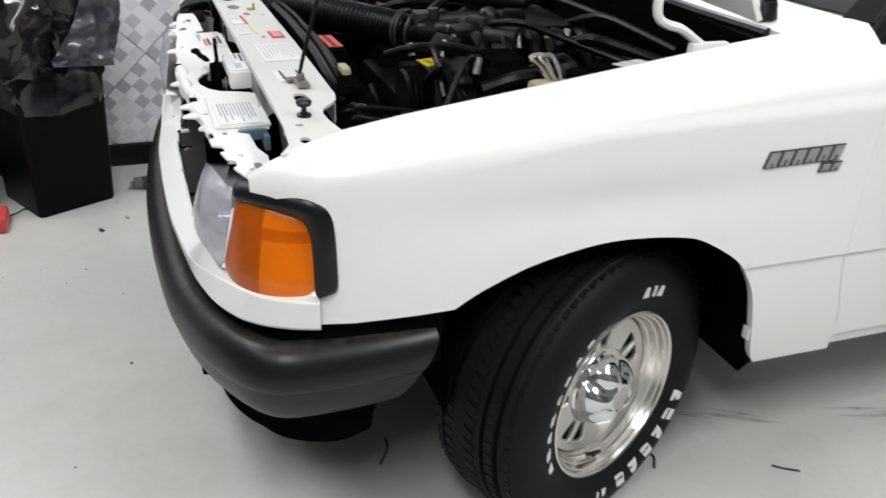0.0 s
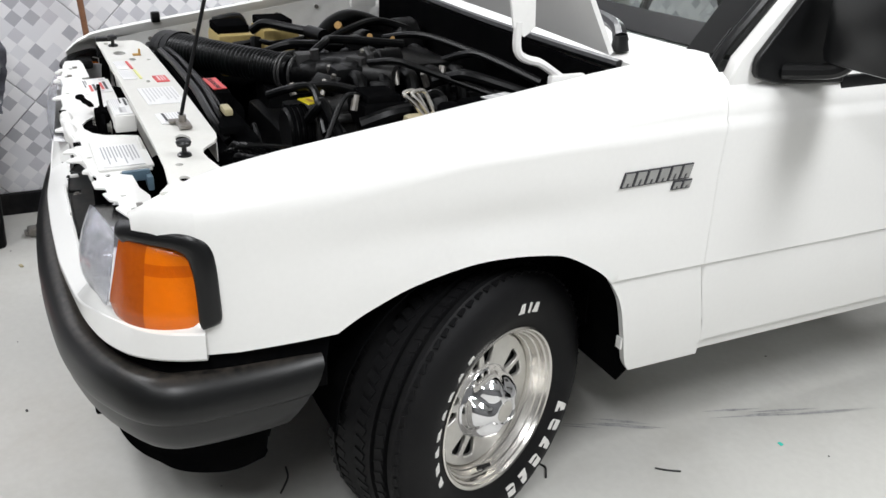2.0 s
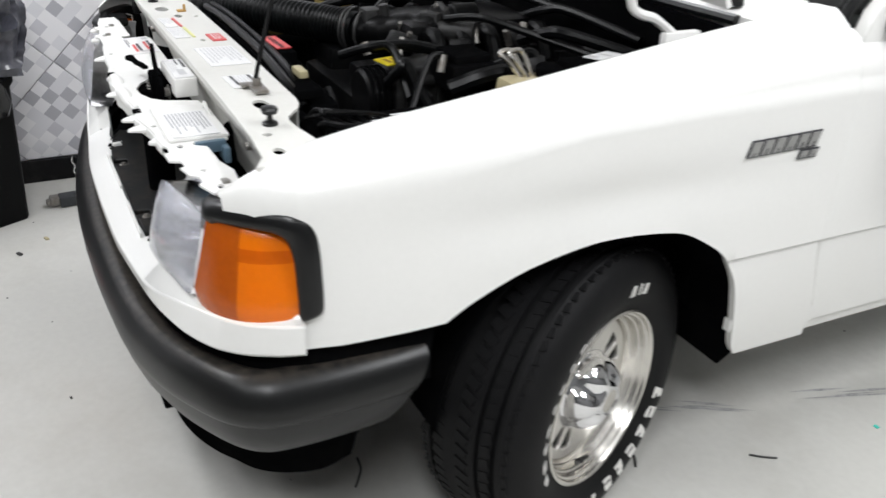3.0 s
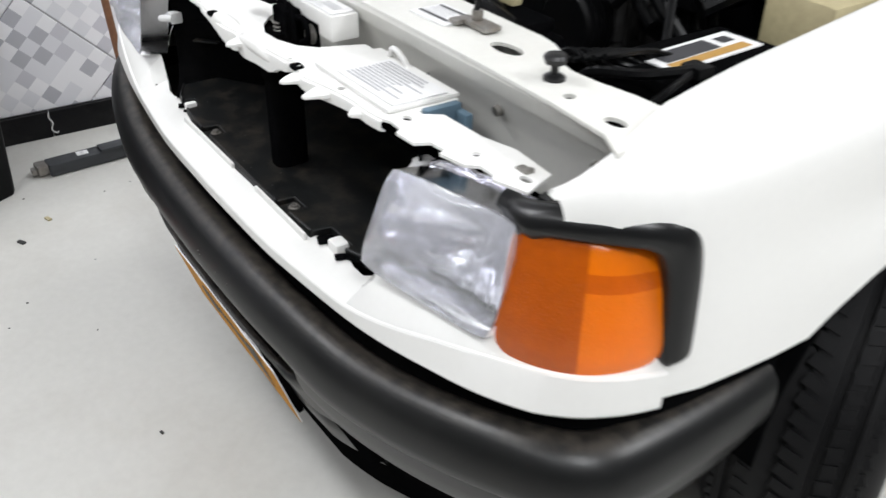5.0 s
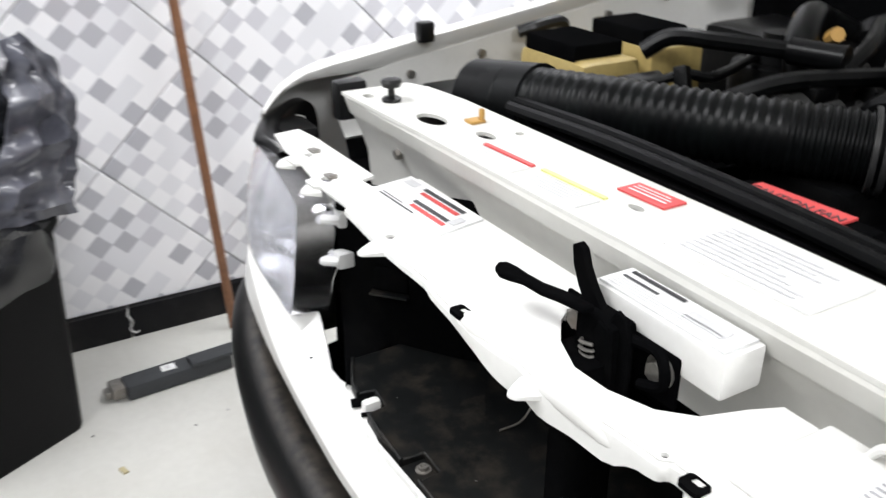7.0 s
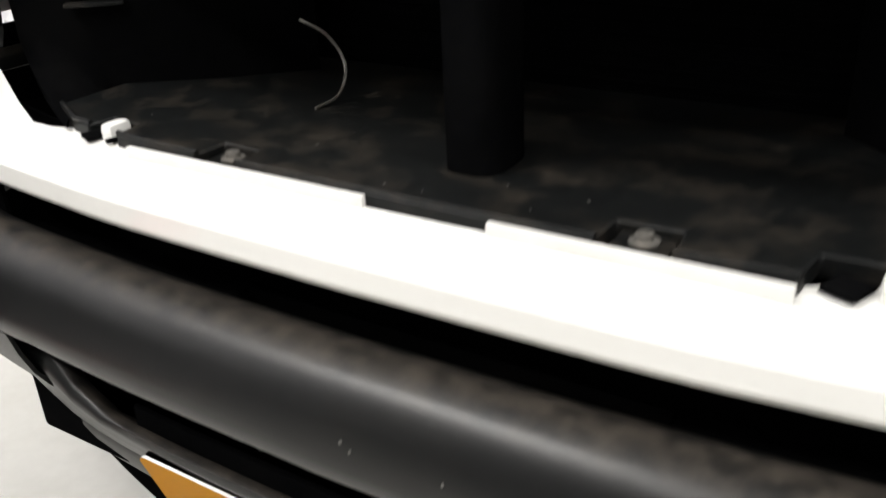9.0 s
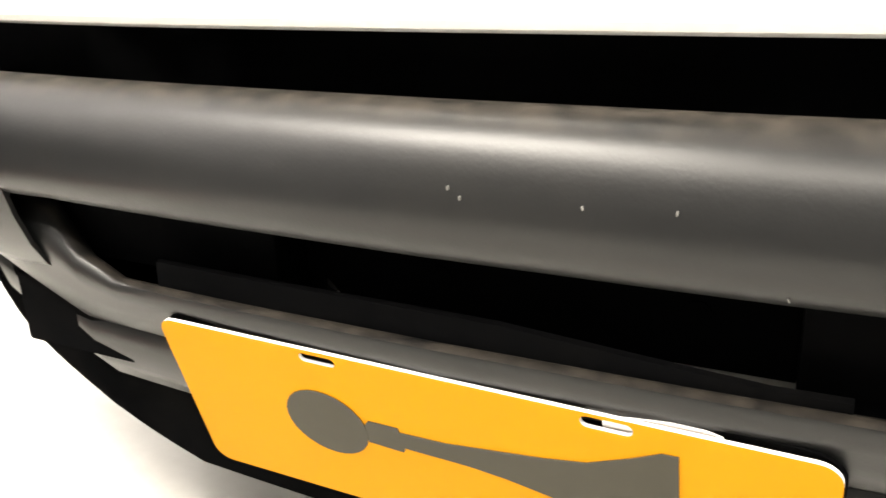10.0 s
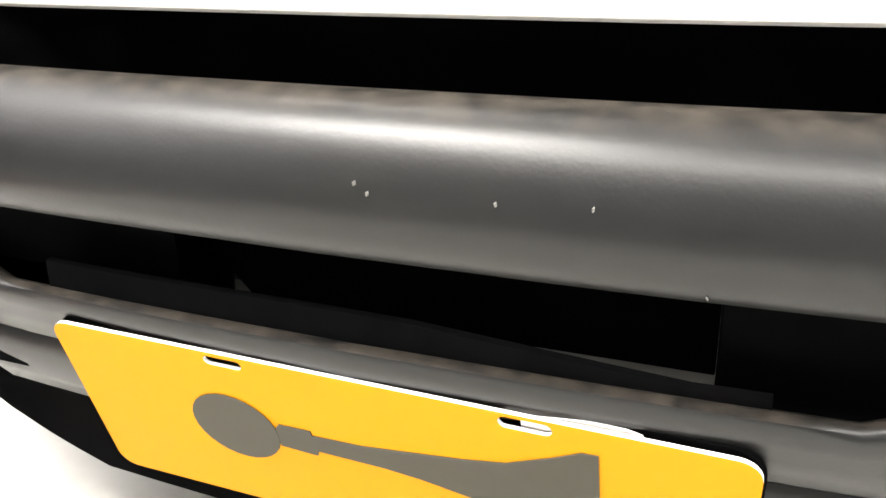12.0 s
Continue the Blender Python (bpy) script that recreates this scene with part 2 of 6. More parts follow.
def tile_material():
    """Glazed tile printed with small squares in white and greys, laid in the tile's own directions."""
    m = mat("printed_wall_tile", (0.8, 0.8, 0.82), 0.16, var=0.02)
    nt = m.node_tree
    b = nt.nodes["Principled BSDF"]
    co = nt.nodes.new("ShaderNodeTexCoord")
    sep = nt.nodes.new("ShaderNodeSeparateXYZ")
    nt.links.new(co.outputs["Object"], sep.inputs[0])
    comb = nt.nodes.new("ShaderNodeCombineXYZ")
    for k, axis in enumerate("YZ"):
        s = nt.nodes.new("ShaderNodeMath")
        s.operation = "MULTIPLY"
        s.inputs[1].default_value = 1 / SQUARE
        nt.links.new(sep.outputs[axis], s.inputs[0])
        fl = nt.nodes.new("ShaderNodeMath")
        fl.operation = "FLOOR"
        nt.links.new(s.outputs[0], fl.inputs[0])
        nt.links.new(fl.outputs[0], comb.inputs[k])
    oi = nt.nodes.new("ShaderNodeObjectInfo")
    rnd = nt.nodes.new("ShaderNodeMath")
    rnd.operation = "MULTIPLY"
    rnd.inputs[1].default_value = 3.0
    nt.links.new(oi.outputs["Random"], rnd.inputs[0])
    rf = nt.nodes.new("ShaderNodeMath")
    rf.operation = "FLOOR"
    nt.links.new(rnd.outputs[0], rf.inputs[0])
    nt.links.new(rf.outputs[0], comb.inputs[2])
    wn = nt.nodes.new("ShaderNodeTexWhiteNoise")
    nt.links.new(comb.outputs[0], wn.inputs["Vector"])
    cr = nt.nodes.new("ShaderNodeValToRGB")
    cr.color_ramp.interpolation = "CONSTANT"
    e = cr.color_ramp.elements
    e[0].position, e[0].color = 0.0, (0.86, 0.855, 0.88, 1)
    e[1].position, e[1].color = 0.46, (0.75, 0.75, 0.785, 1)
    for p, c in ((0.62, (0.60, 0.595, 0.64, 1)), (0.80, (0.46, 0.46, 0.50, 1))):
        el = e.new(p)
        el.color = c
    tot = nt.nodes.new("ShaderNodeSeparateXYZ")
    nt.links.new(comb.outputs[0], tot.inputs[0])
    chain = wn.outputs["Value"]
    add = nt.nodes.new("ShaderNodeMath")
    add.operation = "ADD"
    nt.links.new(tot.outputs["X"], add.inputs[0])
    nt.links.new(tot.outputs["Y"], add.inputs[1])
    par = nt.nodes.new("ShaderNodeMath")
    par.operation = "FLOORED_MODULO"
    par.inputs[1].default_value = 2.0
    nt.links.new(add.outputs[0], par.inputs[0])
    half = nt.nodes.new("ShaderNodeMath")
    half.operation = "MULTIPLY_ADD"
    half.inputs[1].default_value = 0.58
    nt.links.new(chain, half.inputs[0])
    shift = nt.nodes.new("ShaderNodeMath")
    shift.operation = "MULTIPLY"
    shift.inputs[1].default_value = 0.42
    nt.links.new(par.outputs[0], shift.inputs[0])
    nt.links.new(shift.outputs[0], half.inputs[2])
    nt.links.new(half.outputs[0], cr.inputs[0])
    nt.links.new(cr.outputs[0], b.inputs["Base Color"])
    return m


TILE_MAT = tile_material()


# ---------------------------------------------------------------- mesh helpers
def part(name, bm, material, parent=None, label="", smooth=35, solid=0.0, bevel=0.0):
    me = bpy.data.meshes.new(name)
    bmesh.ops.recalc_face_normals(bm, faces=bm.faces)
    if solid:
        bmesh.ops.solidify(bm, geom=bm.faces[:], thickness=solid)
        bmesh.ops.recalc_face_normals(bm, faces=bm.faces)
    bm.to_mesh(me)
    bm.free()
    me.materials.append(material)
    if smooth:
        for p in me.polygons:
            p.use_smooth = True
        me.set_sharp_from_angle(angle=radians(smooth))
    ob = new(name, me)
    if parent:
        ob.parent = parent
    if label:
        ob["label"] = label
    if bevel:
        v = ob.modifiers.new("edge", "BEVEL")
        v.width, v.segments, v.limit_method = bevel, 2, "ANGLE"
    return ob


def grid(rows, close=False):
    """A surface through rows of points."""
    bm = bmesh.new()
    vs = [[bm.verts.new(p) for p in r] for r in rows]
    for a, b in zip(vs, vs[1:]):
        n = len(a)
        for i in range(n if close else n - 1):
            q = [a[i], a[(i + 1) % n], b[(i + 1) % n], b[i]]
            if len({tuple(round(c, 6) for c in v.co) for v in q}) > 2:
                try:
                    bm.faces.new(q)
                except ValueError:
                    pass
    bmesh.ops.remove_doubles(bm, verts=bm.verts, dist=1e-5)
    return bm


def box(bm, c, s, bev=0.0, rot=None, taper=1.0):
    """Adds a box, its edges rounded."""
    r = bmesh.ops.create_cube(bm, size=1)
    vs = r["verts"]
    for v in vs:
        k = taper if v.co.z > 0 else 1.0
        v.co = Vector((v.co.x * s[0] * k, v.co.y * s[1] * k, v.co.z * s[2]))
    if bev:
        es = list({e for v in vs for e in v.link_edges})
        g = bmesh.ops.bevel(bm, geom=es, offset=bev, segments=2, affect="EDGES", profile=0.6)
        vs = list({v for f in g["faces"] for v in f.verts} | {v for v in vs if v.is_valid})
    m = Matrix.Translation(c) @ (rot.to_4x4() if rot else Matrix())
    for v in vs:
        v.co = m @ v.co
    return bm


def boxes(*items):
    bm = bmesh.new()
    for it in items:
        box(bm, *it)
    return bm


def lathe(bm, c, axis, prof, n=32, start=Vector((0, 0, 1)), cap=True):
    """Adds a turned shape: prof is (along, radius) pairs along axis from c."""
    ax = Vector(axis).normalized()
    u = (start - ax * start.dot(ax))
    u = u.normalized() if u.length > 1e-3 else ax.orthogonal().normalized()
    w = ax.cross(u)
    rings = []
    for a, r in prof:
        rings.append([bm.verts.new(Vector(c) + ax * a + (u * math.cos(t) + w * math.sin(t)) * max(r, 1e-4))
                      for t in (2 * math.pi * k / n for k in range(n))])
    for p, q in zip(rings, rings[1:]):
        for k in range(n):
            bm.faces.new((p[k], p[(k + 1) % n], q[(k + 1) % n], q[k]))
    for end in (rings[0], rings[-1]) if cap else ():
        bm.faces.new(end)
    return bm


def cyl(bm, a, b, r, n=20, r2=None, bev=0.0):
    a, b = Vector(a), Vector(b)
    d = (b - a).length
    r2 = r if r2 is None else r2
    prof = [(0, r), (d, r2)] if not bev else [(0, r - bev), (bev, r), (d - bev, r2), (d, r2 - bev)]
    return lathe(bm, a, b - a, prof, n)


def spline(pts, n=8):
    """A smooth line through points."""
    p = [Vector(q) for q in pts]
    p = [p[0] * 2 - p[1], *p, p[-1] * 2 - p[-2]]
    out = []
    for i in range(1, len(p) - 2):
        for k in range(n):
            t = k / n
            out.append(0.5 * (2 * p[i] + (p[i + 1] - p[i - 1]) * t + (2 * p[i - 1] - 5 * p[i] + 4 * p[i + 1] - p[i + 2]) * t * t
                              + (3 * p[i] - p[i - 1] - 3 * p[i + 1] + p[i + 2]) * t ** 3))
    return [*out, p[-2]]


def tube(bm, pts, r, n=10, steps=8, radii=None):
    """Adds a round tube along a smooth line; radii(k, count) may vary it."""
    line = spline(pts, steps)
    up = Vector((0, 0, 1))
    rings = []
    for k, c in enumerate(line):
        d = (line[min(k + 1, len(line) - 1)] - line[max(k - 1, 0)]).normalized()
        u = up - d * up.dot(d)
        u = u.normalized() if u.length > 1e-3 else d.orthogonal().normalized()
        up = u
        w = d.cross(u)
        rr = radii(k, len(line)) if radii else r
        rings.append([bm.verts.new(c + (u * math.cos(t) + w * math.sin(t)) * rr) for t in (2 * math.pi * j / n for j in range(n))])
    for p, q in zip(rings, rings[1:]):
        for j in range(n):
            bm.faces.new((p[j], p[(j + 1) % n], q[(j + 1) % n], q[j]))
    bm.faces.new(rings[0])
    bm.faces.new(rings[-1])
    return bm


def plate(bm, outline, z0, z1, holes=(), frame_m=None):
    """Adds a flat plate with an outline and holes in its plane, from z0 up to z1."""
    loops = [list(outline), *[list(h) for h in holes]]
    m = frame_m or Matrix()
    levels = []
    for z in (z0, z1):
        tmp = []
        edges = []
        for lp in loops:
            vs = [bm.verts.new(m @ Vector((x, y, z))) for x, y in lp]
            edges += [bm.edges.new((vs[i], vs[(i + 1) % len(vs)])) for i in range(len(vs))]
            tmp.append(vs)
        bmesh.ops.triangle_fill(bm, edges=edges, use_beauty=True, use_dissolve=False)
        levels.append(tmp)
    for a, b in zip(*levels):
        for i in range(len(a)):
            j = (i + 1) % len(a)
            bm.faces.new((a[i], a[j], b[j], b[i]))
    return bm


def ring(x, y, rx, ry=None, n=18, turn=0.0):
    ry = ry or rx
    c, s = math.cos(turn), math.sin(turn)
    out = []
    for k in range(n):
        a, b = rx * math.cos(2 * math.pi * k / n), ry * math.sin(2 * math.pi * k / n)
        out.append((x + a * c - b * s, y + a * s + b * c))
    return out


def lerp(table, t):
    return float(np.interp(t, [p[0] for p in table], [p[1] for p in table]))


def thing(name, label, category, at=(0, 0, 0), group=""):
    e = new(name)
    e.empty_display_size = 0.1
    e.location = at
    return tagged(e, label, category, group)


def sheet(name, corner, u, v, material, parent, lines=(), ink=INK, lift=0.0025, label=""):
    """A thin printed label: its corner and two edge vectors; lines are bars in parts of its size (x, y, w, h, ink)."""
    c, u, v = Vector(corner), Vector(u), Vector(v)
    n = u.cross(v).normalized()
    if n.z < 0 and abs(n.z) > 0.3:
        n = -n
    bm = bmesh.new()
    q = [c, c + u, c + u + v, c + v]
    lo = [bm.verts.new(p) for p in q]
    hi = [bm.verts.new(p + n * lift) for p in q]
    bm.faces.new(hi)
    for i in range(4):
        bm.faces.new((lo[i], lo[(i + 1) % 4], hi[(i + 1) % 4], hi[i]))
    lab = part(name, bm, material, parent, label, smooth=0)
    by = {}
    for x, y, w, h, *k in lines:
        by.setdefault((k[0] if k else ink).name, []).append((x, y, w, h))
    for mname, some in by.items():
        bm = bmesh.new()
        for x, y, w, h in some:
            p = c + u * x + v * y + n * (lift + 0.0008)
            bm.faces.new([bm.verts.new(a) for a in (p, p + u * w, p + u * w + v * h, p + v * h)])
        part("print", bm, bpy.data.materials[mname], lab, smooth=0)["kind"] = "stuff"
    return lab


def text_lines(n, x=0.06, w=0.88, y0=0.1, y1=0.9, ink=None, seed=1):
    rng = random.Random(seed)
    out = []
    for k in range(n):
        y = y0 + (y1 - y0) * k / max(n - 1, 1)
        out.append((x, y, w * rng.uniform(0.6, 1.0), 0.45 * (y1 - y0) / max(n, 2), ink or GREY_INK))
    return out


# ---------------------------------------------------------------- room
ROOM = (-1.70, 3.9, -2.6, 5.2, 2.9)
x0, x1, y0, y1, ztop = ROOM


def slab(name, a, b, material):
    bm = boxes(([(p + q) / 2 for p, q in zip(a, b)], [q - p for p, q in zip(a, b)]))
    return tagged(part(name, bm, material, smooth=0), kind="structure")


slab("floor", (x0 - 0.2, y0 - 0.2, -0.15), (x1 + 0.2, y1 + 0.2, 0), FLOOR)
slab("ceiling", (x0 - 0.2, y0 - 0.2, ztop), (x1 + 0.2, y1 + 0.2, ztop + 0.15), PLASTER)
wall_west = slab("wall_west", (x0 - 0.2, y0 - 0.2, 0), (x0 - 0.012, y1 + 0.2, ztop), GROUT)
# East and south walls lie out of view, coloured dark to dim bumper reflections.
slab("wall_east", (x1, y0 - 0.2, 0), (x1 + 0.2, y1 + 0.2, ztop), WALL_DARK)
slab("wall_south", (x0 - 0.012, y0 - 0.2, 0), (x1, y0, ztop), WALL_DARK)
slab("wall_north", (x0 - 0.012, y1, 0), (x1, y1 + 0.2, ztop), WALL_GREY)

# black skirting board with a chipped joint
bm = boxes(((x0 + 0.003, (y0 - 0.05) / 2, 0.046), (0.022, -0.05 - y0 - 0.004, 0.092), 0.004),
           ((x0 + 0.003, (y1 - 0.05) / 2, 0.046), (0.022, y1 + 0.05 - 0.004, 0.092), 0.004))
tagged(part("baseboard", bm, SKIRT), kind="structure")
bm = bmesh.new()
tube(bm, [(x0 + 0.013, -0.052, 0.090), (x0 + 0.0145, -0.056, 0.072), (x0 + 0.0145, -0.046, 0.05), (x0 + 0.0145, -0.054, 0.028), (x0 + 0.0145, -0.040, 0.014), (x0 + 0.0145, -0.032, 0.018)], 0.0022, 6)
tagged(part("trim", bm, PLASTER), "chipped white crack across the skirting", kind="structure")


def ceiling_lamp(x, y, power, length, width):
    t = thing("ceiling_light", "wide white ceiling light panel with a glowing diffuser", "ceiling light", (x, y, ztop), "ceiling lights")
    bm = boxes(((0, 0, -0.02), (length + 0.06, width + 0.06, 0.04), 0.006))
    part("housing", bm, PLASTER, t)
    m = bpy.data.materials.get("diffuser") or bpy.data.materials.new("diffuser")
    m.use_nodes = True
    b = m.node_tree.nodes["Principled BSDF"]
    b.inputs["Emission Color"].default_value = (1, 0.98, 0.95, 1)
    b.inputs["Emission Strength"].default_value = 3
    bm = boxes(((0, 0, -0.05), (length, width, 0.02), 0.006))
    part("diffuser", bm, m, t)
    a = bpy.data.lights.new("panel", "AREA")
    a.shape, a.size, a.size_y, a.energy, a.color = "RECTANGLE", length, width, power, (0.985, 0.99, 1.0)
    lo = new("panel_light", a)
    lo.location = (x, y, ztop - 0.075)


for lamp_row in LAMPS:
    ceiling_lamp(*lamp_row)

# ---------------------------------------------------------------- pickup truck
truck = thing("pickup_truck", "white pickup truck with open bonnet and its grille removed", "pickup truck", (0, 0, 0))

TOP = [(0.03, 0.868), (0.05, 0.881), (0.08, 0.902), (0.12, 0.921), (0.16, 0.932), (0.2, 0.940), (0.3, 0.957), (0.566, 0.994),
       (0.92, 1.046), (1.1, 1.072), (1.3, 1.09), (2.4, 1.10)]
XIN = [(0.03, 0.715), (0.06, 0.738), (0.085, 0.746), (0.11, 0.747), (0.2, 0.725), (0.3, 0.72), (1.0, 0.725), (1.3, 0.745), (2.4, 0.745)]
XSIDE = [(0.03, 0.742), (0.05, 0.766), (0.08, 0.797), (0.11, 0.816), (0.14, 0.830), (0.17, 0.838), (0.2, 0.846), (0.3, 0.857), (0.45, 0.862), (0.8, 0.866), (2.4, 0.868)]
CREASE = [(0.03, 0.83), (0.2, 0.885), (0.33, 0.902), (0.656, 0.945), (1.24, 0.966), (2.4, 0.955)]
LOW = [(0.139, 0.838), (0.14, 0.618), (0.385, 0.626), (0.42, 0.648), (0.46, 0.668), (0.543, 0.700), (0.664, 0.724), (0.76, 0.726), (0.85, 0.717),
       (0.904, 0.702), (0.98, 0.657), (1.02, 0.619), (1.045, 0.582), (1.062, 0.545), (1.085, 0.46), (1.105, 0.385), (1.125, 0.352), (2.4, 0.352)]


arch = [p for p in LOW if 0.385 <= p[0] <= 1.125]
LOW = LOW[:2] + [(p.x, p.y) for p in spline([(a, b, 0) for a, b in arch], 5)] + LOW[-1:]


def side_x(y, z):
    """The body side's distance from the middle at height z."""
    xs = lerp(XSIDE, y)
    zc = lerp(CREASE, y)
    if z > zc:
        f = min((z - zc) / max(lerp(TOP, y) - zc, 1e-3), 1)
        sharp = 0.004 + 0.003 * min(max((y - 0.3) / 0.3, 0), 1) + max(0.0, xs - lerp(XIN, y) - 0.012 - min(y, 0.1) * 0.23) * f ** 2.2
        rounded_off = 0.001 + 0.72 * (xs - lerp(XIN, y)) * (1 - math.sqrt(max(0.0, 1 - f * f)))
        w = min(max((y - 0.16) / 0.26, 0), 1)
        return xs - rounded_off + (rounded_off - sharp) * w
    drop = 0.008 if (y > 1.0 and z < 0.618) else 0.0
    drop += 0.028 * max(0, (0.60 - z) / 0.25) ** 2 if y > 1.0 else 0.0
    bulge = -0.012 * max(0.0, 1 - abs(y - 0.73) / 0.55) * math.exp(-((z - 0.80) / 0.05) ** 2) + 0.0
    return xs - drop + bulge


def side_rows(ys, low, high=None, n=20, s=1):
    rows = []
    for y in ys:
        zl, zc = low(y), lerp(CREASE, y)
        zt = high(y) if high else lerp(TOP, y)
        zs = []
        if zl < zc - 0.02:
            zk = max(zl + 0.002, 0.617)
            zs += [zl + (zk - zl) * k / 4 for k in range(5)] + [zk + 0.008]
            zs += [zk + 0.008 + (zc - 0.014 - zk) * k / 17 for k in range(1, 18)]
            zs += [zc + 0.004]
        else:
            zs += [zl + (zt - zl) * 0.02 * k for k in range(n + 4)]
        top = [zs[-1] + (zt - zs[-1]) * math.sin(math.pi * k / 24) for k in range(1, 13)]
        r = [Vector((s * side_x(y, z), y, z)) for z in zs + top]
        rows.append(r)
    return rows


# how far the seam between wing and door leans back, by height
SEAM = [(0.35, 0.050), (0.43, 0.042), (0.55, 0.008), (0.62, -0.006), (0.86, -0.008), (1.0, 0.0)]


def fender(s):
    ys = [0.042, 0.052, 0.065, 0.08, 0.10, 0.12, 0.1395, 0.1405, 0.16, 0.2, 0.26, 0.32, 0.37, *(0.385 + 0.0185 * k for k in range(33)), 0.988, 0.998, 1.008, 1.018, 1.028, 1.037, 1.045, 1.053, 1.061, 1.069, 1.077, 1.085, 1.093, 1.1, 1.108, 1.116, 1.125, 1.16, 1.2, 1.24, 1.283]
    rows = side_rows(ys, lambda y: lerp([(0.03, 0.846), (0.06, 0.846), (0.11, 0.838), (0.1397, 0.826)], y) if y < 0.1397 else lerp(LOW, y), s=s)
    for r, y in zip(rows, ys):
        zt, xi = lerp(TOP, y), lerp(XIN, y)
        xo = abs(r[-1].x)
        r += [Vector((s * (xi + (xo - xi) * q), y, zt + 0.004 * math.sin(math.pi * (1 - q)))) for q in (0.75, 0.5, 0.25, 0.0)]
        r += [Vector((s * (xi + 0.002), y, zt - min(0.012, 0.003 + 0.06 * (y - 0.03)))), Vector((s * (xi + 0.012), y, zt - min(0.03, 0.005 + 0.12 * (y - 0.03))))]
        # rolled-in lower lip
        e = r[0]
        r.insert(0, e + Vector((-s * 0.018, 0, 0.004)))
    for r, y in zip(rows, ys):
        w = min(max((y - 1.125) / (1.283 - 1.125), 0), 1)
        for v in r:
            v.y += w * lerp(SEAM, v.z)
    f = part("front_fender", grid(rows), PAINT, truck, "white painted front wing with a round wheel arch", smooth=40, solid=0.0025)
    # inner wing and wheel housing
    rows = []
    for k in range(17):
        a = math.pi * (k / 16)
        yy, zz = 0.76 - 0.375 * math.cos(a), 0.37 + 0.37 * math.sin(a)
        rows.append([Vector((s * q, yy, zz)) for q in (0.832, 0.70, 0.45)])
    rows.append([Vector((s * q, 1.128, 0.30)) for q in (0.79, 0.70, 0.45)])
    part("wheel_housing", grid(rows), DARK, truck, "black wheel-arch liner", solid=0.004)
    rows = [[Vector((s * (lerp(XIN, y) + 0.012), y, lerp(TOP, y) - 0.03)), Vector((s * 0.735, y, lerp(TOP, y) - 0.10)),
             Vector((s * 0.715, y, 0.815))] for y in np.linspace(0.17, 1.25, 12)]
    part("inner_wing", grid(rows), PRIMED, truck, "white painted inner wing panel", solid=0.003)
    rows = [[Vector((s * 0.715, y, 0.813)), Vector((s * 0.70, y, 0.78)), Vector((s * 0.62, y, 0.745)), Vector((s * 0.60, y, 0.60))] for y in np.linspace(0.17, 1.25, 8)]
    part("wing_liner", grid(rows), DARK, truck, "grimy black liner below the inner wing", solid=0.003)
    # lower bracket tab at the back of the arch
    bm = boxes(((s * 0.835, 1.085, 0.44), (0.02, 0.004, 0.03), 0.001))
    part("bracket", bm, PRIMED, f)
    return f


fender_left, fender_right = fender(1), fender(-1)


def emblem():
    """Model badge as plain slanted blocks: silver faces on a dark backing."""
    xs = side_x(1.1, 0.85) + 0.0006

    def block(y, z, w, h, notch):
        m = Matrix(((0, 0, 1, xs), (1, 0, 0, y), (0, 1, 0, z), (0, 0, 0, 1)))
        k = 0.28 * h
        b = part("badge_block", plate(bmesh.new(), [(0, 0), (w, 0), (w + k, h), (k, h)], 0, 0.003, frame_m=m), INK, fender_left, "dark grey emblem backing")
        e, q = 0.003, 0.28
        face = [(e + q * e, e), (w * 0.42, e), (w * 0.42 + q * h * notch, h * notch), (w * 0.62 + q * h * notch, h * notch), (w * 0.62, e), (w - e + q * e, e), (w - e + q * (h - e), h - e), (e + q * (h - e), h - e)]
        part("badge_face", plate(bmesh.new(), face, 0.0032, 0.0052, frame_m=m), EMBLEM, b, "silver emblem face")

    for k in range(6):
        block(1.010 + k * 0.0305, 0.8455 + 0.0005 * k, 0.0285, 0.034, (0.30, 0.45, 0.36)[k % 3])
    for k in range(2):
        block(1.146 + k * 0.026, 0.825, 0.0245, 0.020, 0.4)


emblem()


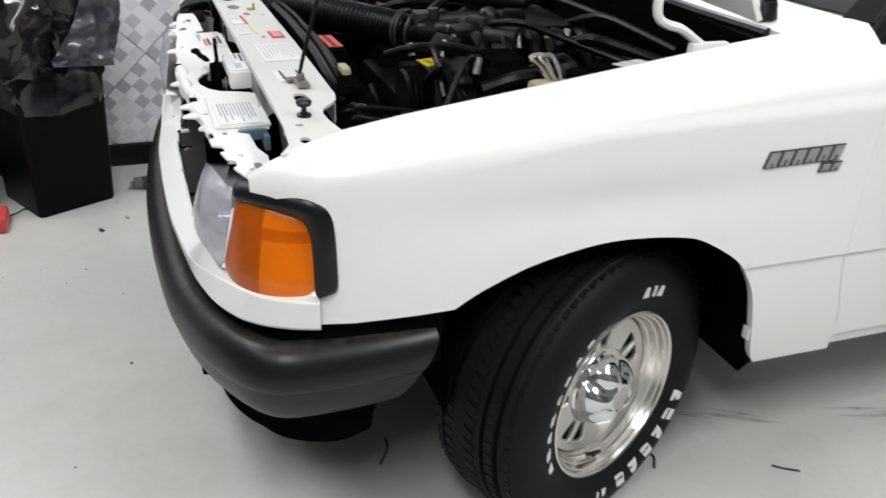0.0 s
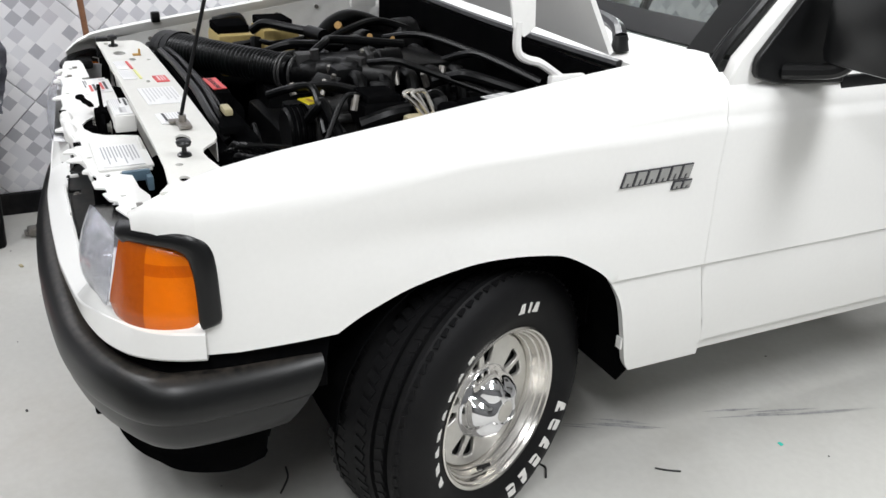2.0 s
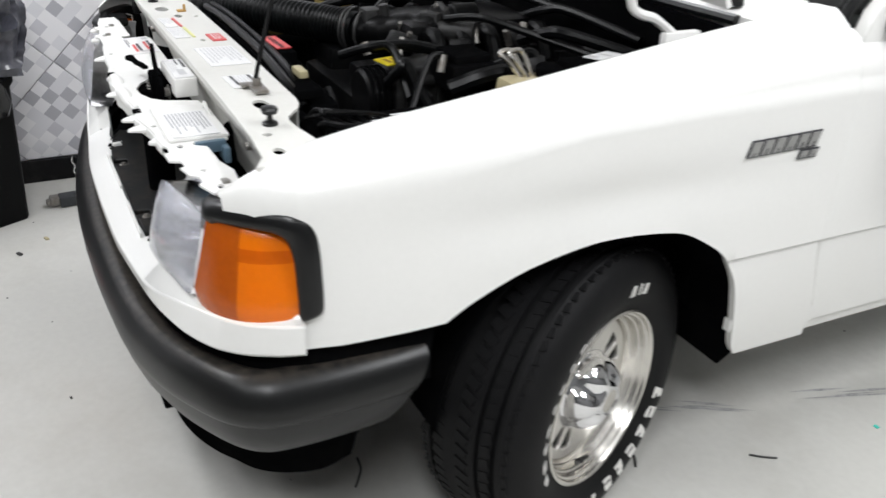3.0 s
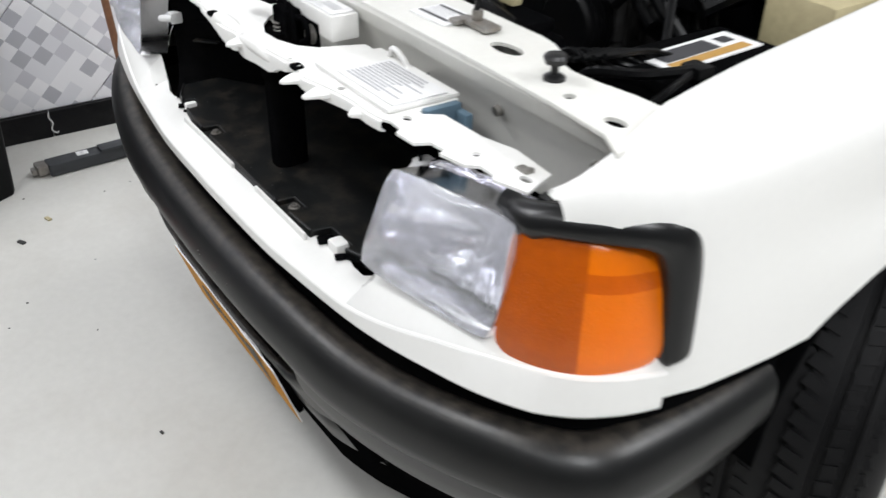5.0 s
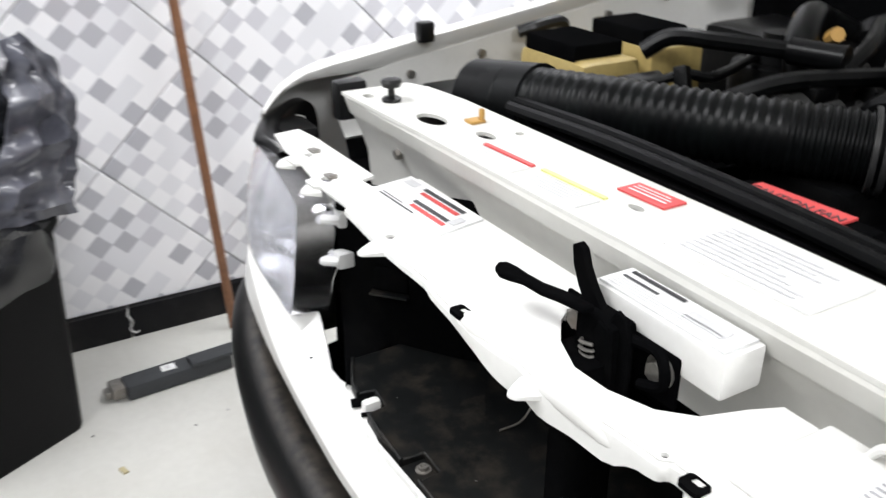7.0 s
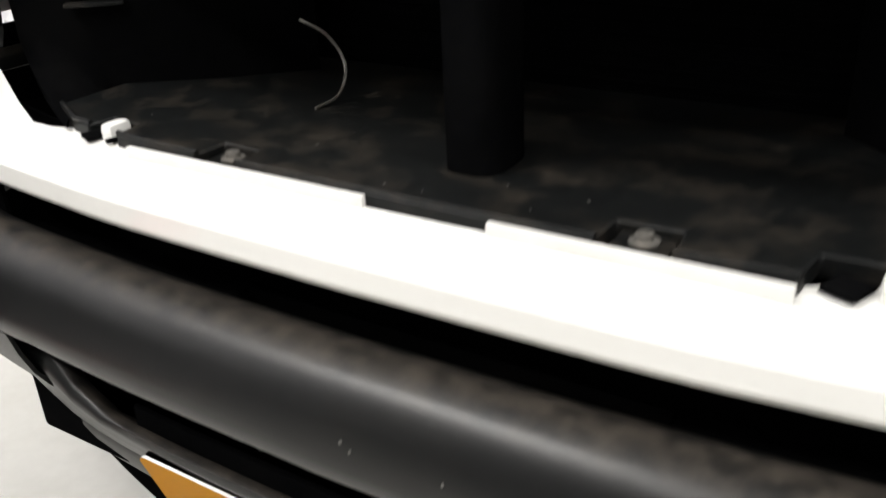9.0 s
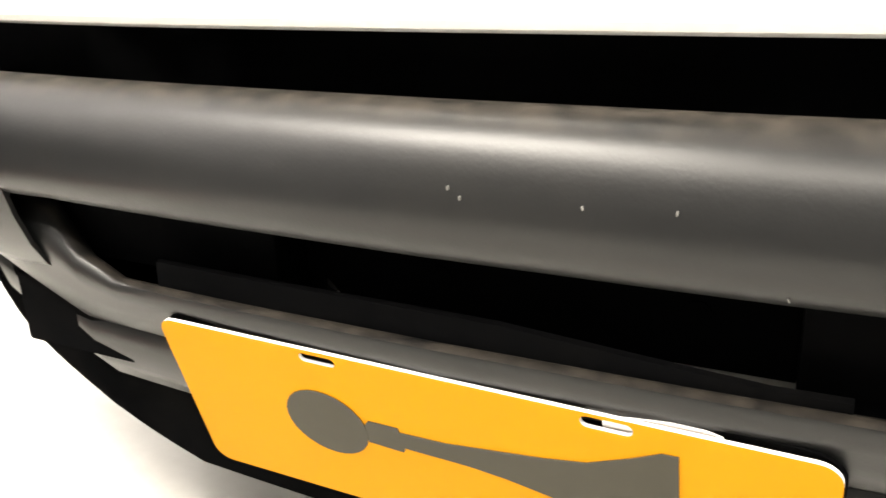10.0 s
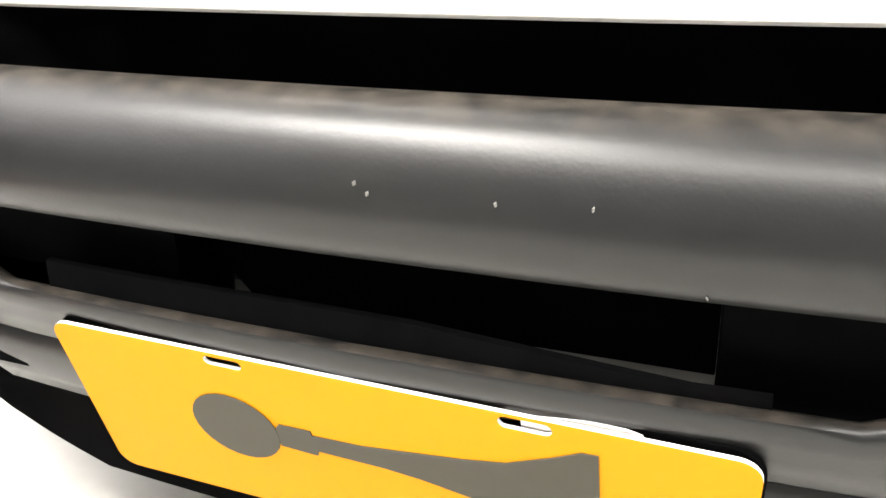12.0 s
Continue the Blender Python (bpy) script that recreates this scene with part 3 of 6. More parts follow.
# ---- door, pillar and cab
def door(s):
    ys = [1.2850, 1.289, 1.30, 1.34, 1.42, 1.6, 1.8, 2.0, 2.25, 2.288]
    rows = side_rows(ys, lambda y: 0.352 + (0.04 if y < 1.3 else 0.045), lambda y: 1.045, s=s)
    for r in rows:
        r.append(r[-1] + Vector((-s * 0.03, 0, 0.012)))
        r.insert(0, r[0] + Vector((-s * 0.02, 0, -0.004)))
    for r, y in ((rows[0], -1), (rows[-1], 1)):
        for v in r:
            v.x -= s * 0.0015
    for r, y in zip(rows, ys):
        w = 1 - min(max((y - 1.30) / 0.5, 0), 1)
        for v in r:
            v.y += w * lerp(SEAM, v.z)
    d = part("door", grid(rows), PAINT, truck, "white painted cab door", smooth=40, solid=0.003)
    # sill under the door
    rows = [[Vector((s * x, y, z)) for x, z in ((0.83, 0.40), (0.822, 0.36), (0.80, 0.345), (0.70, 0.345))] for y in (1.13, 1.6, 2.3, 3.2)]
    part("sill", grid(rows), PAINT, truck, solid=0.003)
    # window frame: slanted front member and rail
    bm = bmesh.new()
    m = Matrix(((0, 0, s, s * 0.80), (1, 0, 0, 0), (0, 1, 0, 0), (0, 0, 0, 1)))
    plate(bm, [(1.292, 1.03), (1.315, 1.092), (1.60, 1.40), (1.74, 1.56), (2.28, 1.58), (2.28, 1.04), (2.2, 1.04), (2.2, 1.50), (1.78, 1.49), (1.46, 1.13),
               (1.45, 1.04)], 0, 0.035, frame_m=m)
    part("window_frame", bm, PAINT, d, bevel=0.006)
    bm = bmesh.new()
    plate(bm, [(1.455, 1.045), (1.465, 1.13), (1.785, 1.485), (2.195, 1.495), (2.195, 1.045)], 0.014, 0.019, frame_m=m)
    part("window_pane", bm, GLASS, d)
    bm = boxes(((s * 0.842, 1.95, 1.022), (0.02, 0.66, 0.028), 0.004))
    part("belt_seal", bm, TRIM, d)
    # seal strip between pillar and door
    bm = bmesh.new()
    tube(bm, [(s * 0.775, 1.295, 1.02), (s * 0.778, 1.305, 1.09), (s * 0.775, 1.45, 1.245), (s * 0.75, 1.74, 1.55)], 0.012, 8)
    part("seal", bm, TRIM, d)
    return d


door_left, door_right = door(1), door(-1)


def mirror(s, d):
    bm = bmesh.new()
    m = Matrix(((0, 0, s, s * 0.836), (1, 0, 0, 0), (0, 1, 0, 0), (0, 0, 0, 1)))
    plate(bm, [(1.349, 1.063), (1.358, 1.05), (1.39, 1.04), (1.427, 1.032), (1.62, 1.022), (1.62, 1.34), (1.55, 1.34), (1.446, 1.215), (1.351, 1.098), (1.347, 1.08)], 0, 0.018, frame_m=m)
    q = part("mirror", bm, TRIM, d, "black plastic door mirror", bevel=0.006)
    bm = bmesh.new()
    tube(bm, [(s * 0.85, 1.43, 1.062), (s * 0.88, 1.45, 1.066), (s * 0.94, 1.49, 1.080), (s * 0.96, 1.51, 1.11)], 0.018, 10)
    part("mirror_arm", bm, TRIM, q)
    bm = boxes(((s * 1.02, 1.525, 1.185), (0.24, 0.12, 0.20), 0.035))
    part("mirror_housing", bm, TRIM, q)


mirror(1, door_left)
mirror(-1, door_right)

# cowl, windscreen, pillars, roof, firewall
rows = [[Vector((x, y + 0.04 * (x / 0.745) ** 2, z)) for y, z in ((1.10, 1.045), (1.105, 1.062), (1.12, 1.066), (1.2, 1.078), (1.27, 1.086), (1.275, 1.07))]
        for x in np.linspace(-0.742, 0.742, 15)]
cowl = part("cowl_panel", grid(rows), PAINT, truck, "white painted scuttle panel", solid=0.003)
bm = bmesh.new()
tube(bm, [(x, 1.098 + 0.04 * (x / 0.745) ** 2, 1.055) for x in (-0.70, -0.4, 0, 0.4, 0.66)], 0.012, 8)
part("bonnet_seal", bm, TRIM, truck, "black rubber bonnet seal")
rows = [[Vector((x * (1 - 0.14 * k), 1.285 + 0.05 * (x / 0.745) ** 2 + 0.50 * k, 1.085 + 0.47 * k)) for x in np.linspace(-0.735, 0.735, 13)] for k in (0, 0.5, 1)]
ws = part("windscreen", grid(rows), GLASS, truck, "tinted windscreen glass", solid=0.005)
for k0, k1 in ((0, 0.10),):
    rows = [[Vector((x * (1 - 0.14 * k), 1.282 + 0.05 * (x / 0.745) ** 2 + 0.50 * k, 1.087 + 0.47 * k)) for x in np.linspace(-0.735, 0.735, 13)] for k in (k0, k1)]
    part("windscreen_border", grid(rows), TRIM, ws, solid=0.003)
for s in (1, -1):
    rows = [[Vector((s * (0.735 - 0.105 * k + q), 1.325 + 0.50 * k + w, 1.085 + 0.47 * k)) for q, w in ((-0.055, -0.03), (0.0, 0.0), (0.035, 0.03))] for k in (0, 0.35, 0.7, 1)]
    part("windscreen_pillar", grid(rows), TRIM, truck, "black windscreen pillar", solid=0.02)
bm = boxes(((0, 2.35, 1.575), (1.32, 1.15, 0.04), 0.015))
part("roof", bm, PAINT, truck)
part("cab_panel", boxes(((0, 2.9, 1.05), (1.6, 0.05, 1.0), 0.01)), PRIMED, truck)
part("cab_panel", boxes(((0, 1.32, 0.72), (1.44, 0.02, 0.70), 0.004)), PRIMED, truck)
bm = boxes(((0, 1.45, 0.98), (1.42, 0.26, 0.16), 0.04))
part("dashboard", bm, CABIN, truck)
bm = bmesh.new()
tube(bm, [(0.42, 1.52, 1.22), (0.55, 1.50, 1.17), (0.58, 1.47, 1.06), (0.44, 1.44, 0.98), (0.28, 1.47, 1.06), (0.30, 1.5, 1.17), (0.42, 1.52, 1.22)], 0.014, 8)
part("steering_wheel", bm, TRIM, truck)
bm = boxes(((0, 3.9, 0.72), (1.68, 1.95, 0.55), 0.03))
part("cargo_bed", bm, PAINT, truck)
bm = boxes(((0, 2.4, 0.42), (0.9, 3.6, 0.14), 0.01))
part("chassis_frame", bm, DARK, truck)
# wiper
bm = bmesh.new()
cyl(bm, (0.605, 1.165, 1.075), (0.605, 1.163, 1.11), 0.022, 14, 0.016)
tube(bm, [(0.605, 1.165, 1.10), (0.55, 1.19, 1.118), (0.40, 1.242, 1.12), (0.20, 1.275, 1.122), (0.0, 1.285, 1.12)], 0.012, 8, radii=lambda k, n: 0.019 - 0.011 * k / n)
part("wiper", bm, TRIM, truck, "black wiper arm on its pivot")

# raised bonnet with hinges and prop rod
ang = radians(58)
hy, hz = 1.085, 1.085
rows = []
for k in range(13):
    d = 1.12 * k / 12
    crown = 0.05 * math.sin(math.pi * k / 12 * 0.5)
    rows.append([Vector((x, hy - d * math.cos(ang) + 0.02 * (x / 0.7) ** 2 - (crown + 0.02 * (1 - (x / 0.7) ** 2)) * -math.sin(ang),
                         hz + d * math.sin(ang) + (crown + 0.02 * (1 - (x / 0.7) ** 2)) * math.cos(ang)))
                 for x in np.linspace(-0.665, 0.665, 15)])
bonnet = part("bonnet", grid(rows), PAINT, truck, "white bonnet propped wide open", solid=0.012)
for s in (1, -1):
    bm = bmesh.new()
    tube(bm, [(s * 0.640, 0.99, 1.03), (s * 0.645, 0.93, 1.068), (s * 0.645, 0.898, 1.078), (s * 0.645, 0.876, 1.09), (s * 0.645, 0.867, 1.112), (s * 0.645, 0.868, 1.16)], 0.0095, 8)
    plate(bm, [(0.83, 1.30), (0.90, 1.30), (0.907, 1.147), (0.882, 1.128), (0.855, 1.15)], -0.004, 0.004, (), Matrix(((0, 0, 1, s * 0.645), (1, 0, 0, 0), (0, 1, 0, 0), (0, 0, 0, 1))))
    h = part("bonnet_hinge", bm, PRIMED, bonnet, "cream painted hinge arm")
    bm = boxes(((s * 0.645, 1.0, 1.015), (0.02, 0.09, 0.05), 0.006))
    part("hinge_bracket", bm, PRIMED, h)
bm = bmesh.new()
tube(bm, [(0.364, 0.208, 0.925), (0.362, 0.212, 0.965), (0.348, 0.31, 1.30), (0.328, 0.445, 1.80)], 0.0042, 8)
part("prop_rod", bm, TRIM, truck, "thin black bonnet prop rod")
bm = boxes(((0.372, 0.208, 0.927), (0.06, 0.028, 0.008), 0.003), ((0.342, 0.198, 0.927), (0.02, 0.034, 0.006), 0.002))
cyl(bm, (0.364, 0.208, 0.925), (0.364, 0.208, 0.945), 0.008, 12)
part("prop_clip", bm, STEEL, truck, "rusty steel prop rod clip")


# ---- front bumper
PATHB = [(0, -0.130), (0.2, -0.126), (0.4, -0.113), (0.55, -0.092), (0.67, -0.066), (0.76, -0.034), (0.82, 0.0), (0.856, 0.045),
         (0.870, 0.10), (0.872, 0.2), (0.868, 0.30), (0.862, 0.362)]


def bumper_path():
    half = spline([(x, y, 0) for x, y in PATHB], 5)
    return [Vector((-p.x, p.y, 0)) for p in reversed(half[1:])] + half


def sweep(profile, keep=lambda p: True, lift=lambda p: 0.0):
    """The bumper's face: (depth, z) pairs carried along its plan line."""
    line = bumper_path()
    rows = []
    for k, p in enumerate(line):
        t = (line[min(k + 1, len(line) - 1)] - line[max(k - 1, 0)]).normalized()
        n = Vector((t.y, -t.x, 0))
        if keep(p):
            row = [p + n * d + Vector((0, 0, z + lift(p))) for d, z in profile]
            for v in row:
                # the ends are cut off slanting
                v.y -= 0.52 * max(0.0, 0.56 - v.z) * min(max((p.y - 0.12) / 0.24, 0), 1)
            rows.append(row)
    return rows


def corner_lift(p):
    a = min(max((abs(p.x) - 0.42) / 0.42, 0), 1)
    return 0.055 * a * a * (3 - 2 * a)


bumper = new("bumper")
bumper.parent = truck
tagged(bumper, "black moulded plastic front bumper with a central air slot")
up = [(-0.080, 0.505), (-0.071, 0.5185), (-0.062, 0.5235), (-0.052, 0.5262), (-0.043, 0.5262), (-0.034, 0.5240), (-0.0255, 0.5195), (-0.018, 0.5130), (-0.0115, 0.5045), (-0.0065, 0.4945), (-0.003, 0.4840), (-0.001, 0.4755),
      (0.0, 0.467), (-0.0015, 0.4585), (-0.0055, 0.4495), (-0.0115, 0.4425), (-0.022, 0.438)]
# beside the slot the face runs straight on into the bumper's ends
plain = up[:-5] + [(0.0, 0.4645), (-0.0008, 0.458), (-0.0028, 0.450), (-0.006, 0.443), (-0.012, 0.4395)]
bar_rows = []
for r, q in zip(sweep(up, lift=corner_lift), sweep(plain, lift=corner_lift)):
    a = min(max((abs(r[0].x) - 0.33) / 0.05, 0), 1)
    bar_rows.append([v.lerp(w, a) for v, w in zip(r, q)])
part("bumper_bar", grid(bar_rows), BUMPER, bumper, smooth=50, solid=0.004)
SLOT = 0.345
lowf = [(-0.050, 0.366), (-0.042, 0.374), (-0.035, 0.3765), (-0.029, 0.374), (-0.0275, 0.368), (-0.033, 0.357), (-0.038, 0.346), (-0.046, 0.328), (-0.057, 0.322), (-0.063, 0.316),
        (-0.060, 0.311), (-0.060, 0.300), (-0.067, 0.276), (-0.080, 0.256), (-0.12, 0.248)]
low_rows = sweep(lowf, keep=lambda p: abs(p.x) < SLOT + 0.16)
for r in low_rows:
    # the slot's ends are rounded: the bar rises to meet the upper one
    a = min(max((abs(r[0].x) - 0.285) / 0.065, 0), 1) ** 2
    for k, v in enumerate(r):
        v.z += 0.060 * a * max(0.0, 1 - k / 8)
        v.z += 0.05 * min(max((abs(v.x) - 0.36) / 0.14, 0), 1) * min(k / 8, 1)
part("lower_bumper", grid(low_rows), BUMPER, bumper, smooth=50, solid=0.004)
lip = sweep([(-0.048, 0.345), (-0.046, 0.392), (-0.043, 0.3955), (-0.039, 0.394), (-0.038, 0.360)], keep=lambda p: abs(p.x) < 0.27,
            lift=lambda p: -0.013 * min(max((p.x - 0.03) / 0.17, 0), 1))
part("slot_lip", grid(lip), DARK, bumper, smooth=50, solid=0.002)
side = [(-0.014, 0.4425), (-0.0063, 0.4448), (-0.012, 0.42), (-0.021, 0.395), (-0.032, 0.376), (-0.040, 0.367), (-0.075, 0.363)]
for s in (1, -1):
    rows = sweep(side, keep=lambda p: p.x * s > SLOT, lift=corner_lift)
    part("bumper_end", grid(rows), BUMPER, bumper, smooth=50, solid=0.004)


DAM = [(0, -0.012, 0), (0.30, -0.006, 0), (0.42, 0.005, 0), (0.53, 0.022, 0), (0.61, 0.05, 0), (0.67, 0.085, 0), (0.708, 0.14, 0), (0.722, 0.20, 0), (0.70, 0.265, 0)]
DAM_LOW = [(0.0, 0.150), (0.30, 0.155), (0.42, 0.185), (0.53, 0.225), (0.62, 0.25), (0.73, 0.26)]


def dam_rows():
    """Lower apron, drawn in behind the bumper's face as it goes down."""
    low = spline(DAM, 5)
    tops = [p for p in bumper_path() if p.x >= -1e-6 and p.y < 0.33]
    half = []
    for k, q in enumerate(low):
        f = k / (len(low) - 1) * (len(tops) - 1)
        a = tops[int(f)].lerp(tops[min(int(f) + 1, len(tops) - 1)], f - int(f))
        t = a.lerp(q, 0.74)
        zh, zl = 0.355 + 1.1 * corner_lift(a), lerp(DAM_LOW, q.x)
        half.append([t.lerp(q, g) + Vector((0, 0, zh + (zl - zh) * w)) for g, w in ((0, 0), (0.18, 0.3), (0.45, 0.52), (0.5, 0.56), (0.62, 0.6), (0.85, 0.86), (1.0, 0.985))]
                    + [q * 0.97 + Vector((0, 0.02, zl)), q * 0.8 + Vector((0, 0.06, zl + 0.01))])
    return [[Vector((-v.x, v.y, v.z)) for v in r] for r in reversed(half[1:])] + half


part("air_dam", grid(dam_rows()), DARK, bumper, "matt black lower air dam", smooth=50, solid=0.003)
# inner beam behind the slot, with two dark fixing holes
bm = bmesh.new()
m = Matrix(((1, 0, 0, 0), (0, 0, -1, -0.012), (0, 1, 0, 0), (0, 0, 0, 1)))
plate(bm, [(-0.150, 0.345), (-0.139, 0.345), (-0.136, 0.374), (-0.112, 0.350), (0.02, 0.351), (0.205, 0.352), (0.205, 0.50), (-0.150, 0.50)], 0, 0.004, (), m)
beam_c = part("crash_beam", bm, DARK, bumper, "black beam behind the slot")
for x, z in ((-0.035, 0.386), (0.145, 0.388)):
    part("fixing_hole", cyl(bmesh.new(), (x, -0.0155, z), (x, -0.018, z), 0.009, 14), DARK, beam_c)
bm = boxes(((-0.30, -0.03, 0.42), (0.30, 0.05, 0.16), 0.006))
part("bumper_bracket", bm, DARK, bumper)
bm = boxes(((0.35, -0.03, 0.41), (0.285, 0.05, 0.18), 0.006))
part("bumper_bracket", bm, DARK, bumper)
part("bracket_foot", boxes(((-0.295, -0.04, 0.33), (0.30, 0.03, 0.10), 0.004)), DARK, bumper)
rows = [[Vector((x, 0.03 + 0.10 * (abs(x) / 0.7) ** 2, z)) for z in (0.43, 0.50, 0.565)] for x in np.linspace(-0.70, 0.70, 9)]
part("splash_panel", grid(rows), DARK, bumper, "black splash panel behind the bumper", solid=0.004)
for s in (1, -1):
    rows = [[Vector((s * x, y, 0.50)), Vector((s * x, y, 0.56)), Vector((s * (x - 0.006), y + 0.01, 0.612))] for x, y in
            ((0.44, -0.035), (0.52, -0.030), (0.61, -0.015), (0.69, 0.004), (0.74, 0.026), (0.783, 0.060), (0.808, 0.098), (0.826, 0.145), (0.832, 0.20), (0.835, 0.30), (0.835, 0.37))]
    part("corner_filler", grid(rows), DARK, bumper, "black filler strip above the bumper", solid=0.004)



# dried flecks on the bumper face
for x, z in ((0.030, 0.488), (0.037, 0.483), (0.105, 0.484), (0.152, 0.486), (0.205, 0.447)):
    yb = float(np.interp(abs(x), [p[0] for p in PATHB[:4]], [p[1] for p in PATHB[:4]])) + (0.0005 if z > 0.455 else 0.006)
    part("fleck", boxes(((x, yb + 0.0012, z), (0.0008, 0.003, 0.0022), 0.0002, Euler((0, 0.4 * (x * 20 % 2 - 1), 0)).to_matrix())), FLECK, bumper)


# ---- number plate holder: a plain yellow display plate with printed artwork
P0, PU = Vector((0.004, -0.0970, 0.3530)), Vector((0, 0.047, -0.147)).normalized()
pn = Vector((1, 0, 0)).cross(-PU).normalized()
pm = Matrix((Vector((1, 0, 0, P0.x)), Vector((0, -PU.y, pn.y, P0.y)), Vector((0, -PU.z, pn.z, P0.z)), (0, 0, 0, 1))) @ pose(0, 0, 0, 0, 0, -0.9) @ Matrix.Scale(1.143, 4)


def rounded(w, h, r, n=6):
    out = []
    for cx, cy, a0 in ((w / 2 - r, -r, 0), (-w / 2 + r, -r, 90), (-w / 2 + r, -h + r, 180), (w / 2 - r, -h + r, 270)):
        out += [(cx + r * math.cos(radians(a0 + 90 * k / n)), cy + r * math.sin(radians(a0 + 90 * k / n))) for k in range(n + 1)]
    return out


def slotted(cx, cy, w, h):
    return [(cx + (w / 2 - h / 2) * (1 if k < 9 else -1) + h / 2 * math.cos(radians(-90 + 22.5 * (k if k < 9 else k - 1))),
             cy + h / 2 * math.sin(radians(-90 + 22.5 * (k if k < 9 else k - 1)))) for k in range(18)]


bm = bmesh.new()
plate(bm, rounded(0.412, 0.135, 0.012), -0.0012, 0.0012, [slotted(-0.083, -0.0065, 0.025, 0.0065), slotted(0.094, -0.0068, 0.028, 0.0080)], pm)
yplate = part("display_plate", bm, PLATE, truck, "bright yellow plate with a grey printed shape", smooth=0)
yplate.data.materials.append(LABEL_WHITE)
for f in yplate.data.polygons:
    f.material_index = 1 if abs(f.normal.dot(pn)) < 0.5 else 0
part("print", plate(bmesh.new(), ring(-0.0905, -0.062, 0.030, 0.0275, 28), 0.0016, 0.0022, (), pm), PLATE_GREY, yplate, smooth=0)
UPPER = [(-0.061, -0.055), (-0.058, -0.051), (-0.037, -0.0508), (-0.0365, -0.0545), (-0.005, -0.0535), (0.0285, -0.0487), (0.057, -0.0445), (0.0816, -0.0393), (0.1065, -0.027), (0.122, -0.018), (0.131, -0.0174)]
LOWER = [(-0.061, -0.0702), (-0.0365, -0.0717), (-0.035, -0.0674), (0.007, -0.0685), (0.03, -0.071), (0.058, -0.0765), (0.085, -0.086), (0.11, -0.098), (0.131, -0.105)]
rows = []
for x in sorted({p[0] for p in UPPER + LOWER}):
    rows.append([pm @ Vector((x, lerp(UPPER, x), 0.0010)), pm @ Vector((x, lerp(UPPER, x), 0.0021)), pm @ Vector((x, lerp(LOWER, x), 0.0021)), pm @ Vector((x, lerp(LOWER, x), 0.0010))])
part("print", grid(rows), PLATE_GREY, yplate, smooth=0)
bm = bmesh.new()
plate(bm, [(x * 1.0, y) for x, y in rounded(0.415, 0.12, 0.02)], -0.012, -0.004, (), pm @ Matrix.Translation((0.0, 0.002, 0)))
part("plate_backing", bm, DARK, bumper)
bm = bmesh.new()
plate(bm, [(0.091, -0.014), (0.155, -0.014), (0.151, -0.001), (0.143, 0.0012), (0.125, 0.0014), (0.108, -0.001), (0.091, -0.004)], -0.0035, -0.0022, (), pm)
part("spare_sheet", bm, LABEL_WHITE, yplate)


# ---- white lower panel under grille and lamps
VAL = [(0, -0.083), (0.2, -0.080), (0.3, -0.073), (0.41, -0.062), (0.52, -0.050), (0.61, -0.036), (0.69, -0.018), (0.75, 0.009), (0.795, 0.046), (0.822, 0.086), (0.835, 0.115), (0.8425, 0.139)]


def val_rows():
    half = spline([(x, y, 0) for x, y in VAL], 4)
    line = [Vector((-p.x, p.y, 0)) for p in reversed(half[1:])] + half
    rows = []
    for k, p in enumerate(line):
        t = (line[min(k + 1, len(line) - 1)] - line[max(k - 1, 0)]).normalized()
        n = Vector((t.y, -t.x, 0))
        a = min(max((abs(p.x) - 0.40) / 0.36, 0), 1)
        a = a * a * (3 - 2 * a)
        zb = 0.566 + 0.046 * a
        zt = 0.592 + 0.078 * a
        back = 0.052 - 0.030 * a + 0.024 * math.exp(-((abs(p.x) - 0.32) / 0.05) ** 2) + 0.011 * math.exp(-((abs(p.x) - 0.455) / 0.035) ** 2)
        # under the lamp the back edge climbs to the lamp's lower rim
        b = min(max((abs(p.x) - 0.425) / 0.045, 0), 1)
        rise = 0.012 + (0.662 + 0.030 * min(max((abs(p.x) - 0.46) / 0.3, 0), 1) - zt - 0.012) * b * b * (3 - 2 * b)
        flare = 0.010 * a * min(max((0.8425 - abs(p.x)) / 0.08, 0), 1)
        prof = [(-0.05, zb - 0.004), (flare - 0.012, zb - 0.003), (flare - 0.003, zb), (flare, zb + 0.005), (0.0005, zt - 0.0035), (-0.0012, zt - 0.001), (-0.004, zt),
                (-back * 0.5, zt + rise * 0.6), (-back, zt + rise), (-back - 0.004, zt + rise - 0.02)]
        rows.append([p + n * d + Vector((0, 0, z)) for d, z in prof])
    return rows


valance = part("front_valance", grid(val_rows()), PAINT, truck, "white painted panel above the bumper", smooth=24, solid=0.002)
for xt, wt, slots in ((-0.295, 0.015, ((-0.017, 0.016), (0.012, 0.006))), (0.320, 0.030, ((-0.030, 0.020), (0.026, 0.014)))):
    # clip tongues on the panel's back edge
    bm = boxes(((xt, -0.002, 0.608), (wt, 0.024, 0.020), 0.006))
    c = part("clip_tongue", bm, PRIMED, valance)
    for dx, w in slots:
        bm = boxes(((xt + dx, -0.010, 0.6062), (w, 0.022, 0.003), 0.0, Euler((0, 0, radians(-20))).to_matrix()))
        part("clip_slot", bm, DARK, c)
for xa, xb in ((-0.245, -0.010), (0.085, 0.268)):
    bm = boxes((((xa + xb) / 2, -0.0320, 0.605), (xb - xa, 0.005, 0.015), 0.0012))
    part("panel_lip", bm, PRIMED, valance)


